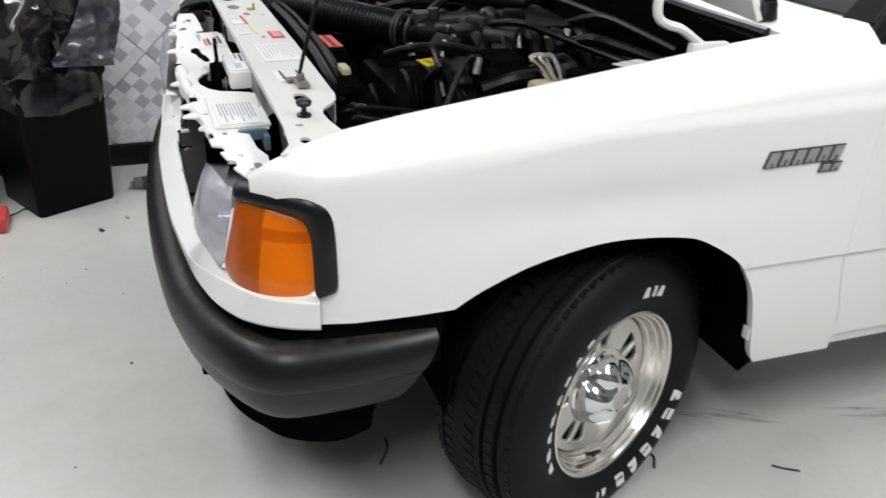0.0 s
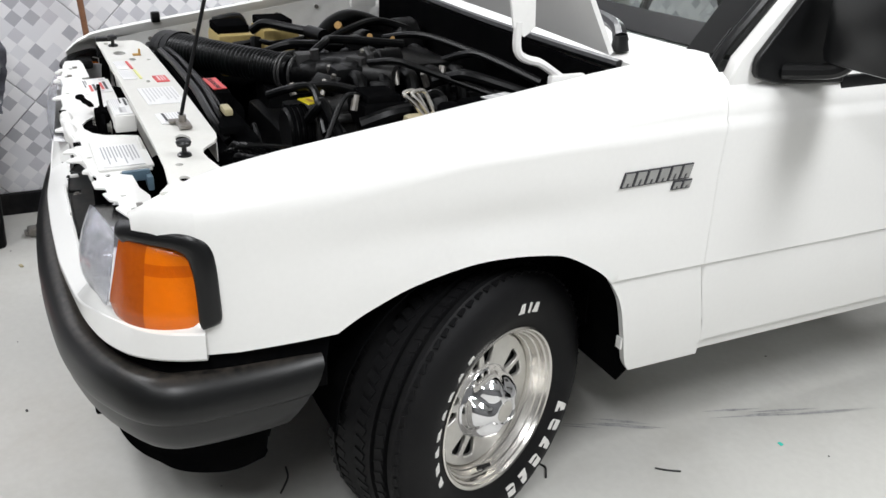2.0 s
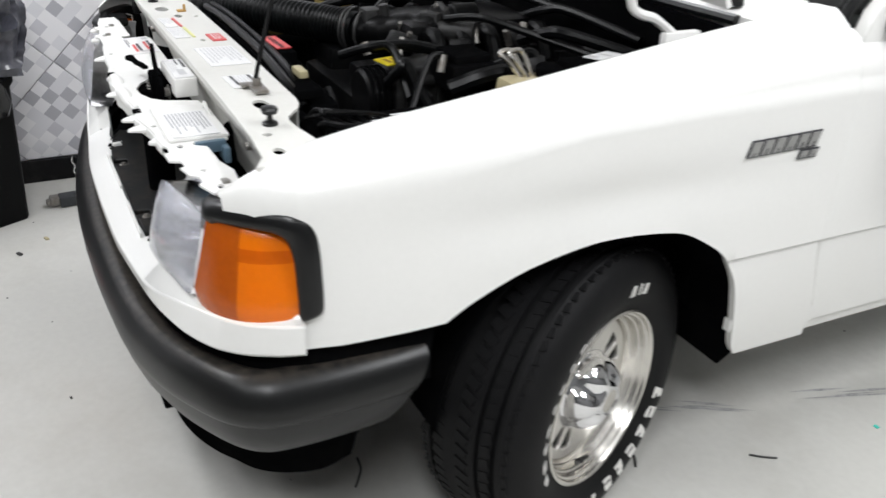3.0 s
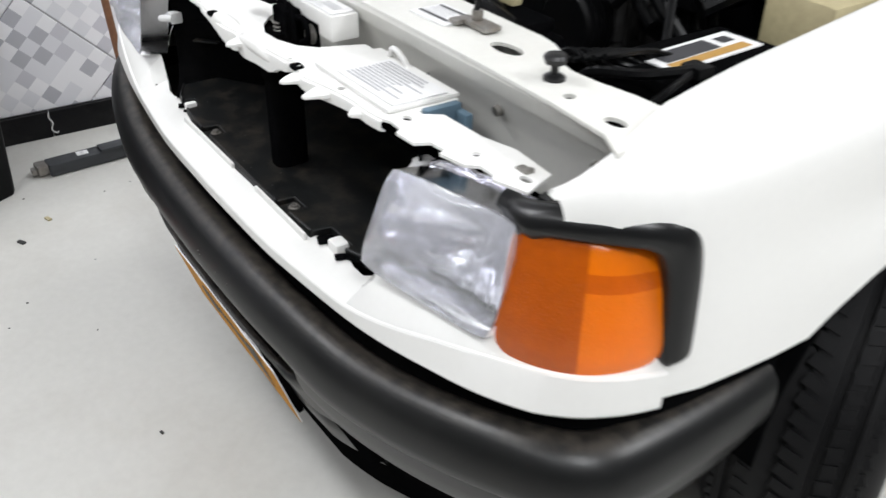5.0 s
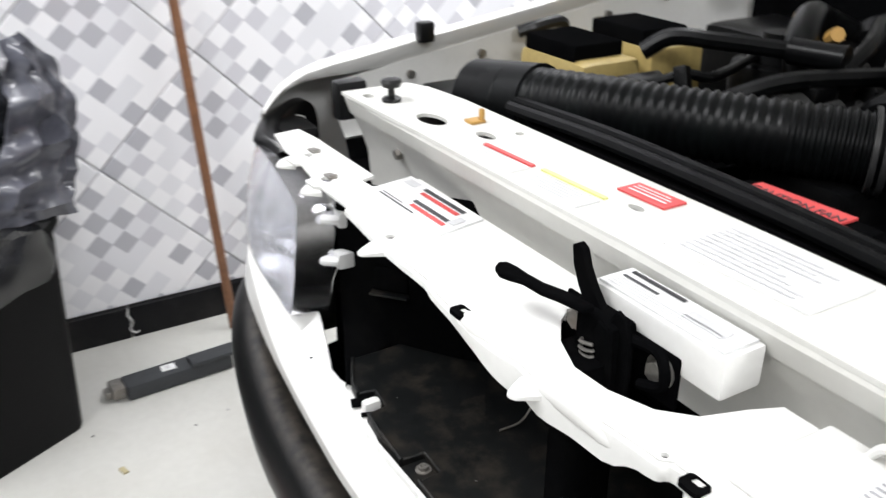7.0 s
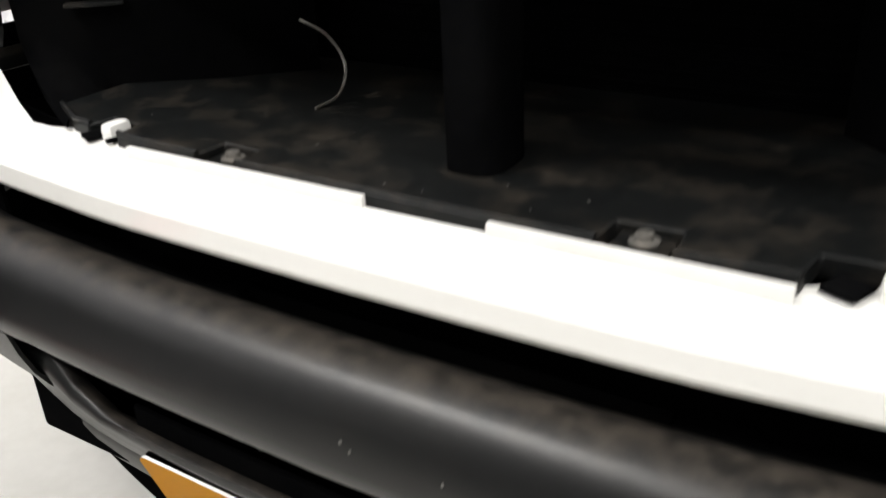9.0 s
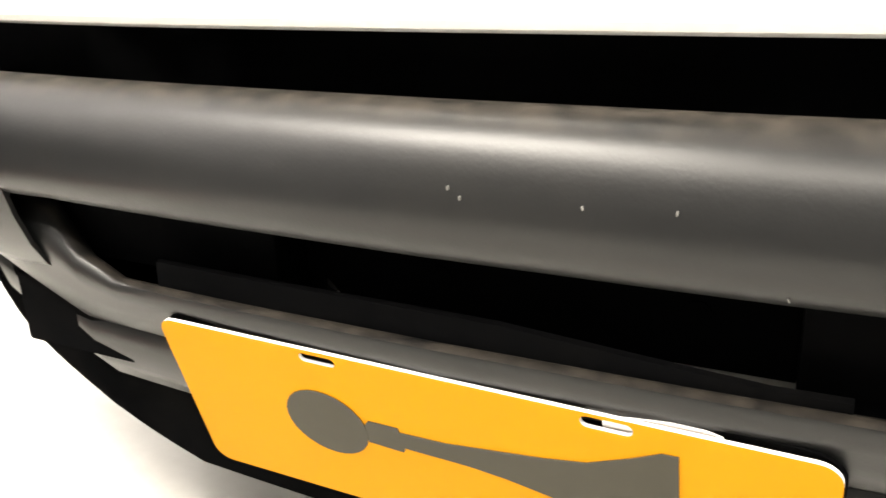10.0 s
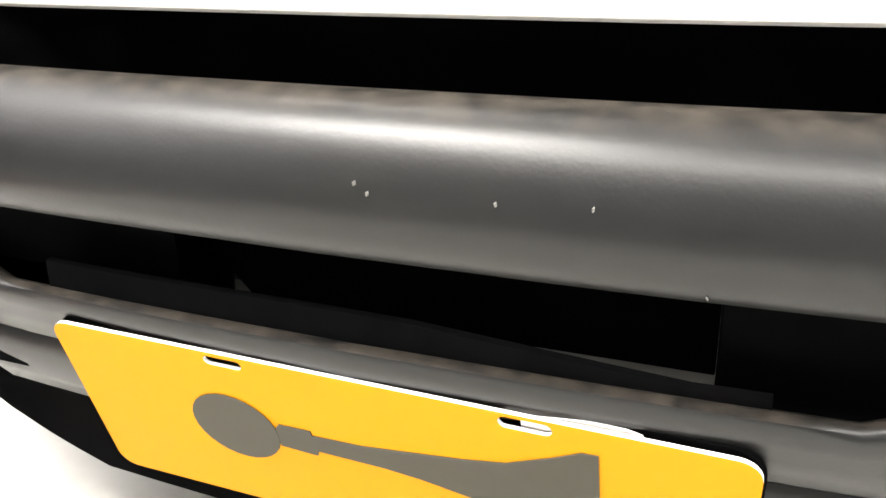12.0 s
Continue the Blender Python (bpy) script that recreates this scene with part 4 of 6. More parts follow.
# ---- lamps
def lamp(s):
    lamp_e = new("headlight")
    lamp_e.parent = truck
    tagged(lamp_e, "clear ribbed glass headlight with a bright reflector")
    ib, it, ot, ob_ = Vector((0.450, -0.036, 0.664)), Vector((0.486, -0.002, 0.818)), Vector((0.714, 0.024, 0.838)), Vector((0.708, -0.008, 0.683))

    def on_lamp(u, v):
        # the outline's corners are rounded off
        a, b = 2 * u - 1, 2 * v - 1
        u, v = 0.5 + a * (1 - 0.07 * b ** 6) / 2, 0.5 + b * (1 - 0.07 * a ** 6) / 2
        return ib.lerp(ob_, u).lerp(it.lerp(ot, u), v)

    def surf(off, shrink=0.0, nu=14, nv=10):
        rows = []
        for j in range(nv + 1):
            v = shrink + (1 - 2 * shrink) * j / nv
            r = []
            for i in range(nu + 1):
                u = shrink + (1 - 2 * shrink) * i / nu
                p = on_lamp(u, v)
                bul = 0.026 * math.sin(math.pi * u) ** 0.7 * math.sin(math.pi * min(max(v, 0.0), 1)) ** 0.5
                p = p + Vector((0, -1, 0.15)) * (bul + off)
                r.append(Vector((s * p.x, p.y, p.z)))
            rows.append(r)
        return rows
    part("lens", grid(surf(0.006)), LENS, lamp_e, "clear ribbed lens", solid=0.004).visible_shadow = False
    part("reflector_rim", grid([[a, b] for a, b in zip(
        [q for q in (surf(0.005)[0] + [r[-1] for r in surf(0.005)[1:]] + surf(0.005)[-1][::-1][1:] + [r[0] for r in surf(0.005)[::-1][1:]])],
        [q for q in (surf(-0.05)[0] + [r[-1] for r in surf(-0.05)[1:]] + surf(-0.05)[-1][::-1][1:] + [r[0] for r in surf(-0.05)[::-1][1:]])])]),
        REFLECTOR, lamp_e, solid=0.002)
    rows = []
    for j in range(25):
        v = 0.02 + 0.96 * j / 24
        r = []
        for i in range(41):
            u = 0.02 + 0.96 * i / 40
            p = on_lamp(u, v)
            dep = 0.045 + 0.055 * max(0, 1 - ((u - 0.5) / 0.5) ** 2) * max(0, 1 - ((v - 0.5) / 0.55) ** 2) + 0.004 * abs(math.sin(u * 17)) + 0.002 * math.sin(v * 21 + u * 5)
            r.append(Vector((s * p.x, p.y + dep, p.z)))
        rows.append(r)
    part("reflector", grid(rows), REFLECTOR, lamp_e, solid=0.002)
    bm = bmesh.new()
    lathe(bm, (s * 0.58, 0.055, 0.735), (0, -1, 0), [(0, 0.02), (0.03, 0.02), (0.032, 0.012), (0.055, 0.010), (0.06, 0.004)], 16)
    part("bulb", bm, CHROME, lamp_e)
    for zz, yy, xx in ((0.735, 0.045, 0.462), (0.792, 0.052, 0.470)):
        bm = boxes(((s * xx, yy, zz), (0.022, 0.026, 0.024), 0.005))
        cyl(bm, (s * (xx - 0.006), yy - 0.01, zz), (s * (xx + 0.010), yy - 0.030, zz), 0.007, 10)
        part("adjuster", bm, LABEL_WHITE, lamp_e, "white plastic lamp adjuster")

    # amber corner lamp, wrapping round the wing
    amb = new("indicator_lamp")
    amb.parent = truck
    tagged(amb, "amber plastic corner indicator with two lens zones")
    plan = spline([(0.706, 0.004, 0), (0.752, 0.020, 0), (0.790, 0.048, 0), (0.813, 0.084, 0), (0.825, 0.134, 0)], 5)

    def arows(a, b, off, v0=0.0, v1=1.0):
        rows = []
        for k in range(a, b + 1):
            p = plan[k]
            t = (plan[min(k + 1, len(plan) - 1)] - plan[max(k - 1, 0)]).normalized()
            n = Vector((t.y, -t.x, 0))
            f = k / (len(plan) - 1)
            cr = max(0.0, (abs(2 * f - 1) - 0.78) / 0.22) ** 2.5
            zb, zt = 0.674 + 0.006 * f + 0.010 * cr, 0.836 - 0.012 * f - 0.004 * cr
            r = []
            for j in range(11):
                v = v0 + (v1 - v0) * j / 10
                lean = -0.016 * v + 0.016 * (1 - v)
                edge = -0.008 * (abs(2 * v - 1) ** 6)
                q = p + n * (off + lean + edge) + Vector((0, 0, zb + (zt - zb) * v))
                r.append(Vector((s * q.x, q.y, q.z)))
            rows.append(r)
        return rows
    mid = 10
    part("front_lens", grid(arows(0, mid, 0.0)), AMBER_DEEP, amb, "deep amber ribbed lens", solid=0.003).visible_shadow = False
    for v0, v1, m in ((0.0, 0.66, AMBER), (0.66, 0.80, AMBER_BAND), (0.80, 1.0, AMBER)):
        part("side_lens", grid(arows(mid, len(plan) - 1, 0.0, v0, v1)), m, amb, "bright amber reflector lens" if m is AMBER else "deep amber lens band", solid=0.003).visible_shadow = False
    part("lamp_back", grid(arows(0, len(plan) - 1, -0.03)), LABEL_WHITE, amb, solid=0.003)
    # black surround over and behind the lamp: outer and inner edge, rounded between
    outer = spline([(0.640, 0.062, 0.838), (0.690, 0.046, 0.850), (0.735, 0.058, 0.862), (0.775, 0.088, 0.866), (0.808, 0.122, 0.866), (0.825, 0.145, 0.858), (0.834, 0.162, 0.838),
                    (0.839, 0.169, 0.80), (0.8415, 0.1715, 0.74), (0.8425, 0.172, 0.70), (0.843, 0.168, 0.686)], 5)
    inner = spline([(0.652, 0.030, 0.832), (0.712, 0.016, 0.834), (0.742, 0.030, 0.835), (0.776, 0.058, 0.834), (0.803, 0.088, 0.832), (0.817, 0.108, 0.828), (0.825, 0.122, 0.814),
                    (0.832, 0.129, 0.78), (0.838, 0.131, 0.73), (0.8415, 0.132, 0.69), (0.843, 0.136, 0.679)], 5)
    rings = []
    for k, (a, b) in enumerate(zip(outer, inner)):
        d = outer[min(k + 1, len(outer) - 1)] - outer[max(k - 1, 0)] + inner[min(k + 1, len(inner) - 1)] - inner[max(k - 1, 0)]
        n = (a - b).cross(d).normalized()
        if n.x - n.y + n.z < 0:
            n = -n
        end = min(k, len(outer) - 1 - k, 4) / 4
        h = 0.010 * (0.35 + 0.65 * math.sin(math.pi * end / 2))
        front = [a.lerp(b, q) + n * h * (1 - abs(2 * q - 1) ** 2.6) for q in (0, 0.06, 0.18, 0.34, 0.5, 0.66, 0.82, 0.94, 1)]
        ringp = front + [b - n * 0.016, a - n * 0.012]
        rings.append([Vector((s * q.x, q.y, q.z)) for q in ringp] + [Vector((s * front[0].x, front[0].y, front[0].z))])
    part("lamp_surround", grid(rings), TRIM, amb, "black plastic lamp surround", smooth=60, solid=0.001)
    bm = boxes(((s * 0.725, 0.085, 0.838), (0.08, 0.06, 0.030), 0.013))
    part("lamp_seal", bm, TRIM, amb, "black rubber seal behind the lamp")


lamp(1)
lamp(-1)


# ---- radiator support beam
rear = [(0.762, 0.096), (0.752, 0.20), (0.71, 0.226), (0.66, 0.224), (0.60, 0.214), (0.56, 0.212), (0.535, 0.218), (0.515, 0.232), (0.495, 0.248), (0.47, 0.258), (0.44, 0.263), (0.0, 0.266)]
outline = [(-0.625, 0.126), (-0.622, 0.235), (-0.585, 0.252), (-0.50, 0.262), (0.0, 0.266)] + [(x, y) for x, y in reversed(rear[:-1])]
outline = outline + [(0.72, 0.118), (0.62, 0.126), (0.5, 0.129), (0.4, 0.130), (0.0, 0.132), (-0.4, 0.130)]
holes = [ring(0.454, 0.191, 0.030, 0.015), ring(-0.440, 0.172, 0.030, 0.017), ring(0.703, 0.150, 0.016, 0.010), ring(-0.345, 0.196, 0.018, 0.010),
         ring(-0.070, 0.199, 0.011, 0.006), ring(-0.585, 0.150, 0.012, 0.008), ring(0.62, 0.155, 0.008), ring(-0.33, 0.238, 0.006)]
bm = bmesh.new()
plate(bm, outline, 0.915, 0.920, holes)
beam = part("radiator_support", bm, BEAM, truck, "white pressed steel radiator support beam", smooth=0)
rows = [[Vector((x, y, z)) for y, z in ((0.139, 0.9192), (0.132, 0.9165), (0.130, 0.910), (0.138, 0.888), (0.1395, 0.885), (0.1425, 0.8845), (0.155, 0.858), (0.166, 0.825), (0.172, 0.76))]
        for x in np.linspace(-0.625, 0.765, 29)]
part("beam_face", grid(rows), BEAM, beam, solid=0.002)
rows = [[Vector((x, y, z)) for y, z in ((0.258, 0.916), (0.262, 0.90), (0.262, 0.86))] for x in np.linspace(-0.45, 0.45, 5)]
part("beam_flange", grid(rows), PRIMED, beam, solid=0.002)
for x in (0.492, 0.682, -0.5):
    bm = bmesh.new()
    cyl(bm, (x, 0.158, 0.857), (x, 0.147, 0.855), 0.009, 12, 0.007)
    part("bolt", bm, STEEL, beam)


def rubber_stop(x, y):
    bm = bmesh.new()
    lathe(bm, (x, y, 0.918), (0, 0, 1), [(0, 0.014), (0.006, 0.014), (0.009, 0.010), (0.010, 0.005), (0.022, 0.005), (0.023, 0.013), (0.030, 0.0155), (0.034, 0.013), (0.036, 0.006)], 18)
    part("bonnet_stop", bm, TRIM, beam, "black adjustable rubber bonnet stop")


rubber_stop(0.570, 0.174)
rubber_stop(-0.545, 0.167)
bm = boxes(((-0.40, 0.215, 0.922), (0.02, 0.022, 0.004), 0.001), ((-0.395, 0.222, 0.93), (0.008, 0.006, 0.018), 0.002))
part("cable_clip", bm, GOLD, beam, "small ochre plastic clip")

# labels on the beam
Z = 0.9202
sheet("caution_label", (-0.315, 0.172, Z), (0.094, 0.004, 0), (0, 0.006, 0), RED, beam, label="thin red strip label")
sheet("paper_label", (-0.318, 0.139, Z), (0.10, 0.004, 0), (0, 0.028, 0), LABEL_WHITE, beam, text_lines(5, ink=GREY_INK, seed=4))
sheet("caution_label", (-0.207, 0.179, Z), (0.105, 0.004, 0), (0, 0.006, 0), LIME, beam, label="thin yellow-green strip label")
sheet("paper_label", (-0.205, 0.138, Z), (0.105, 0.004, 0), (0, 0.034, 0), LABEL_WHITE, beam, text_lines(6, ink=GREY_INK, seed=5))
sheet("warning_label", (-0.118, 0.215, Z), (0.068, 0.003, 0), (0, 0.032, 0), RED, beam, [(0.1, 0.25, 0.8, 0.10, LABEL_WHITE), (0.1, 0.5, 0.8, 0.07, LABEL_WHITE), (0.1, 0.7, 0.7, 0.07, LABEL_WHITE)],
      label="red warning label with fine print")
sheet("paper_label", (0.01, 0.160, Z), (0.16, 0.004, 0), (0, 0.085, 0), LABEL_WHITE, beam, text_lines(9, ink=GREY_INK, seed=6))
sheet("paper_label", (0.255, 0.165, Z), (0.085, 0.003, 0), (0, 0.06, 0), LABEL_WHITE, beam, [(0.05, 0.8, 0.85, 0.10, INK), (0.05, 0.2, 0.8, 0.10, INK), *text_lines(4, y0=0.35, y1=0.7, seed=7)])

def rounded_at(x, y, w, h, r):
    return [(x + a, y + h / 2 + b) for a, b in rounded(w, h, r, 3)]


# ---- white plastic grille header panel with its broken tongues
front = [(-0.668, 0.033), (-0.60, 0.021), (-0.565, 0.019), (-0.562, 0.007), (-0.53, 0.009), (-0.528, 0.017), (-0.47, 0.009), (-0.466, -0.003), (-0.44, -0.003), (-0.435, 0.005),
         (-0.36, 0.006), (-0.30, 0.001), (-0.25, -0.004), (-0.20, -0.006), (-0.145, -0.006), (-0.12, -0.012), (-0.06, -0.019), (-0.02, -0.021), (0.01, -0.019), (0.03, -0.016),
         (0.067, -0.020), (0.10, -0.013), (0.125, -0.010), (0.16, -0.006), (0.188, -0.004), (0.195, 0.004), (0.213, 0.004), (0.22, -0.006), (0.258, -0.012), (0.29, -0.006), (0.33, 0.002),
         (0.37, 0.006), (0.41, 0.005), (0.44, 0.008), (0.452, 0.014), (0.478, 0.012), (0.484, 0.002), (0.52, 0.004), (0.53, 0.023), (0.555, 0.025), (0.56, 0.015), (0.60, 0.023),
         (0.612, 0.037), (0.636, 0.037), (0.645, 0.029), (0.690, 0.043)]
back = [(0.672, 0.092), (0.60, 0.098), (0.55, 0.085), (0.47, 0.082), (0.455, 0.060), (0.445, 0.060), (0.438, 0.127), (0.19, 0.127), (0.178, 0.100), (0.165, 0.060), (0.14, 0.036), (0.10, 0.022), (0.06, 0.020),
        (0.02, 0.036), (-0.01, 0.060), (-0.03, 0.090), (-0.045, 0.128), (-0.395, 0.128), (-0.402, 0.062), (-0.43, 0.060), (-0.437, 0.082), (-0.62, 0.080), (-0.672, 0.074)]
hh = [ring(-0.255, 0.010, 0.006), ring(0.186, 0.003, 0.0035), ring(0.325, 0.012, 0.006),
      ring(0.455, 0.036, 0.009, 0.006), ring(-0.455, 0.022, 0.010, 0.007), ring(-0.555, 0.040, 0.008, 0.006), ring(0.665, 0.060, 0.010, 0.006), ring(0.585, 0.05, 0.006)]
bm = bmesh.new()
plate(bm, front + back, 0.846, 0.850, hh)
header = part("grille_header", bm, PRIMED, truck, "white plastic grille mounting panel with broken tongues", smooth=0)
header.location.z = 0.008
# rolled front lip of the panel, wavy at its lower edge
rows = []
for k, (x, y) in enumerate(spline([(p[0], p[1], 0) for p in front[10:-12]], 2) and [(p.x, p.y) for p in spline([(q[0], q[1], 0) for q in front[10:-12]], 3)]):
    dz = lerp([(-0.3, 0.010), (-0.12, 0.009), (-0.08, 0.009), (-0.03, 0.018), (0.0, 0.028), (0.025, 0.033), (0.034, 0.030), (0.04, 0.025), (0.07, 0.029), (0.11, 0.031), (0.141, 0.033), (0.152, 0.028), (0.165, 0.019), (0.2, 0.016), (0.25, 0.017), (0.3, 0.02), (0.4, 0.016)], x)
    rows.append([Vector((x, y + 0.002, 0.849)), Vector((x, y - 0.003, 0.846)), Vector((x, y - 0.004, 0.84)), Vector((x, y - 0.003, 0.849 - dz)), Vector((x, y + 0.004, 0.847 - dz))])
part("front_lip", grid(rows), PRIMED, header, solid=0.0025)
for x, y, ln in ((-0.250, -0.004, 0.026), (0.058, -0.018, 0.024), (0.240, -0.010, 0.026), (0.305, -0.004, 0.030), (-0.56, 0.008, 0.012), (0.39, 0.005, 0.014), (-0.45, -0.002, 0.012)):
    bm = bmesh.new()
    a = Vector((x, y + 0.006, 0.841))
    rings_ = []
    for f, w, t in ((0, 0.019, 0.006), (0.35, 0.016, 0.005), (0.7, 0.010, 0.004), (0.92, 0.006, 0.003), (1.0, 0.003, 0.0015)):
        c = a + Vector((-0.006 * f, -(ln + 0.006) * f, -0.004 * f * f))
        rings_.append([bm.verts.new(c + Vector((dx * w, 0, dz * t))) for dx, dz in ((-1, 0.4), (-0.6, 1), (0.6, 1), (1, 0.4), (1, -0.6), (0.5, -1), (-0.5, -1), (-1, -0.6))])
    for p, q in zip(rings_, rings_[1:]):
        for i in range(8):
            bm.faces.new((p[i], p[(i + 1) % 8], q[(i + 1) % 8], q[i]))
    bm.faces.new(rings_[-1])
    bm.faces.new(rings_[0])
    part("tongue", bm, PRIMED, header, smooth=40)
for xs_ in ((-0.075, -0.04, -0.005, 0.030), (0.042, 0.07, 0.105, 0.145)):
    a, b, c_, d = xs_
    bm = tube(bmesh.new(), [(a, -0.010, 0.840), (b, -0.010, 0.846), (c_, -0.006, 0.843), (d, -0.004, 0.835)], 0.012, 12, radii=lambda k, n: 0.006 + 0.008 * math.sin(math.pi * (k + 0.5) / n) ** 0.6)
    part("moulded_fold", bm, PRIMED, header)
for x, y in ((0.222, -0.004), (-0.068, -0.014)):
    fr = plate(bmesh.new(), rounded_at(x, y, 0.021, 0.016, 0.004), 0.8485, 0.853, [rounded_at(x, y + 0.004, 0.011, 0.008, 0.002)])
    part("clip_frame", fr, DARK, header, "square black spring clip", smooth=0)
for x, y in ((0.648, 0.072), (-0.46, 0.03), (-0.565, 0.052)):
    bm = boxes(((x, y, 0.8515), (0.020, 0.012, 0.003), 0.001), ((x + 0.006, y + 0.002, 0.8535), (0.006, 0.010, 0.003), 0.001))
    part("metal_clip", bm, STEEL, header, "small dull steel spring clip")
# raised label boxes left and right of the latch
def label_box(x0b, x1b, y0b, y1b, z1b, name):
    bm = boxes((((x0b + x1b) / 2, (y0b + y1b) / 2, (0.85 + z1b) / 2), (x1b - x0b, y1b - y0b, z1b - 0.85), 0.004))
    return part(name, bm, PRIMED, header)


b1 = label_box(0.228, 0.434, 0.020, 0.132, 0.857, "label_pad")
sheet("paper_label", (0.285, 0.028, 0.8572), (0.145, 0.002, 0), (0, 0.085, 0), LABEL_WHITE, b1, text_lines(11, ink=MID_INK, seed=8))
bm = boxes(((0.450, 0.092, 0.842), (0.014, 0.056, 0.022), 0.003), ((0.455, 0.116, 0.83), (0.05, 0.012, 0.03), 0.003))
part("box_end", bm, BLUE_GREY, header, "blue-grey plastic box end")
bm = bmesh.new()
tube(bm, [(0.265, 0.124, 0.852), (0.28, 0.120, 0.872), (0.305, 0.118, 0.872), (0.325, 0.124, 0.85)], 0.004, 8)
part("rib", bm, PRIMED, header)
b2 = label_box(-0.002, 0.160, 0.086, 0.134, 0.890, "label_pad")
sheet("paper_label", (0.004, 0.090, 0.8902), (0.15, 0.0, 0), (0, 0.040, 0), LABEL_WHITE, b2, [(0.05, 0.78, 0.45, 0.14, INK), (0.05, 0.52, 0.3, 0.10, INK), *text_lines(4, x=0.05, y0=0.08, y1=0.4, seed=9), (0.6, 0.3, 0.3, 0.4, GREY_INK)])
sheet("paper_label", (-0.392, 0.050, 0.8502), (0.165, 0.004, 0), (-0.012, 0.070, 0), LABEL_WHITE, header,
      [(0.30, 0.80, 0.55, 0.10, INK), (0.34, 0.66, 0.5, 0.10, RED), (0.42, 0.38, 0.46, 0.10, INK), (0.46, 0.24, 0.45, 0.10, RED), (0.06, 0.72, 0.16, 0.2, GREY_INK),
       (0.1, 0.1, 0.5, 0.04), (0.1, 0.18, 0.3, 0.03), (0.88, 0.4, 0.08, 0.3, GREY_INK)], label="white label with red and black bars")

# ---- bonnet latch
latch = new("bonnet_latch")
latch.parent = truck
latch.location = (-0.010, 0.056, 0.007)
tagged(latch, "black greasy bonnet latch with springs and release lever")
bm = boxes(((0.052, 0.030, 0.842), (0.150, 0.006, 0.052), 0.004), ((0.052, 0.012, 0.825), (0.05, 0.03, 0.11), 0.006))
part("latch_plate", bm, DARK, latch)
upright = Matrix(((1, 0, 0, 0), (0, 0, -1, 0.016), (0, 1, 0, 0), (0, 0, 0, 1)))
hook = [(-0.002, 0.926), (0.006, 0.931), (0.014, 0.927), (0.020, 0.912), (0.030, 0.897), (0.044, 0.882), (0.056, 0.862), (0.064, 0.838), (0.068, 0.80), (0.046, 0.80), (0.042, 0.838),
        (0.034, 0.858), (0.022, 0.874), (0.010, 0.890), (0.001, 0.908)]
part("latch_hook", plate(bmesh.new(), hook, -0.004, 0.004, (), upright), DARK, latch, bevel=0.0015)
blade = [(0.066, 0.80), (0.070, 0.85), (0.064, 0.882), (0.070, 0.894), (0.082, 0.890), (0.090, 0.872), (0.092, 0.84), (0.088, 0.80)]
part("latch_blade", plate(bmesh.new(), blade, 0.006, 0.011, (), upright), DARK, latch, bevel=0.0015)
part("latch_blade", plate(bmesh.new(), [(x - 0.012, z - 0.012) for x, z in blade], 0.016, 0.020, (), upright), DARK, latch, bevel=0.0015)
lever = [(-0.128, -0.006), (-0.120, -0.014), (-0.102, -0.018), (-0.086, -0.014), (-0.07, -0.008), (-0.035, -0.006), (-0.01, 0.0), (0.03, 0.006), (0.03, 0.018), (-0.02, 0.013), (-0.05, 0.006), (-0.08, 0.004),
         (-0.105, 0.004), (-0.122, 0.002)]
part("release_lever", plate(bmesh.new(), [(x * 0.72 + 0.03, y - 0.02) for x, y in lever], 0.886, 0.893), DARK, latch, bevel=0.002)
bm = bmesh.new()
tube(bm, [(0.048 + 0.010 * math.cos(t * 1.6), 0.0 + 0.010 * math.sin(t * 1.6), 0.80 + 0.0016 * t) for t in range(36)], 0.0018, 6, steps=3)
part("spring", bm, STEEL, latch)
bm = bmesh.new()
tube(bm, [(0.085, 0.012, 0.872), (0.12, 0.010, 0.876), (0.128, 0.010, 0.85), (0.10, 0.012, 0.835)], 0.005, 8)
part("latch_loop", bm, DARK, latch)
for x in (0.0, 0.108):
    bm = bmesh.new()
    cyl(bm, (x, 0.027, 0.848), (x, 0.018, 0.848), 0.011, 6)
    cyl(bm, (x, 0.028, 0.848), (x, 0.025, 0.848), 0.016, 16)
    part("latch_bolt", bm, STEEL, latch, "rusty hexagon bolt")

# ---- black duct behind the missing grille
duct = new("air_duct")
duct.parent = truck
tagged(duct, "dusty black plastic radiator air duct")
edge = [(-0.40, 0.020), (-0.346, -0.006), (-0.321, -0.010), (-0.317, 0.014), (-0.280, 0.010), (-0.276, -0.018), (-0.24, -0.023), (-0.176, -0.026), (-0.174, 0.006), (-0.136, 0.004), (-0.134, -0.027), (0.0, -0.030),
        (0.1, -0.030), (0.154, -0.029), (0.156, 0.004), (0.198, 0.005), (0.200, -0.027), (0.268, -0.024), (0.272, 0.010), (0.335, 0.012), (0.342, -0.004), (0.405, 0.015)]
bm = bmesh.new()
plate(bm, edge + [(0.405, 0.26), (-0.405, 0.26)], 0.599, 0.614)
part("duct_floor", bm, DUSTY, duct, bevel=0.002)
# raised rim along the floor's front edge, broken by the fixing notches
for seg in (edge[:3], edge[5:8], edge[10:14], edge[16:18], edge[20:]):
    for p, q in zip(seg, seg[1:]):
        bm = tube(bmesh.new(), [(p[0], p[1] + 0.003, 0.614), (q[0], q[1] + 0.003, 0.614)], 0.0026, 6, steps=1)
        part("duct_rim", bm, DUSTY, duct)
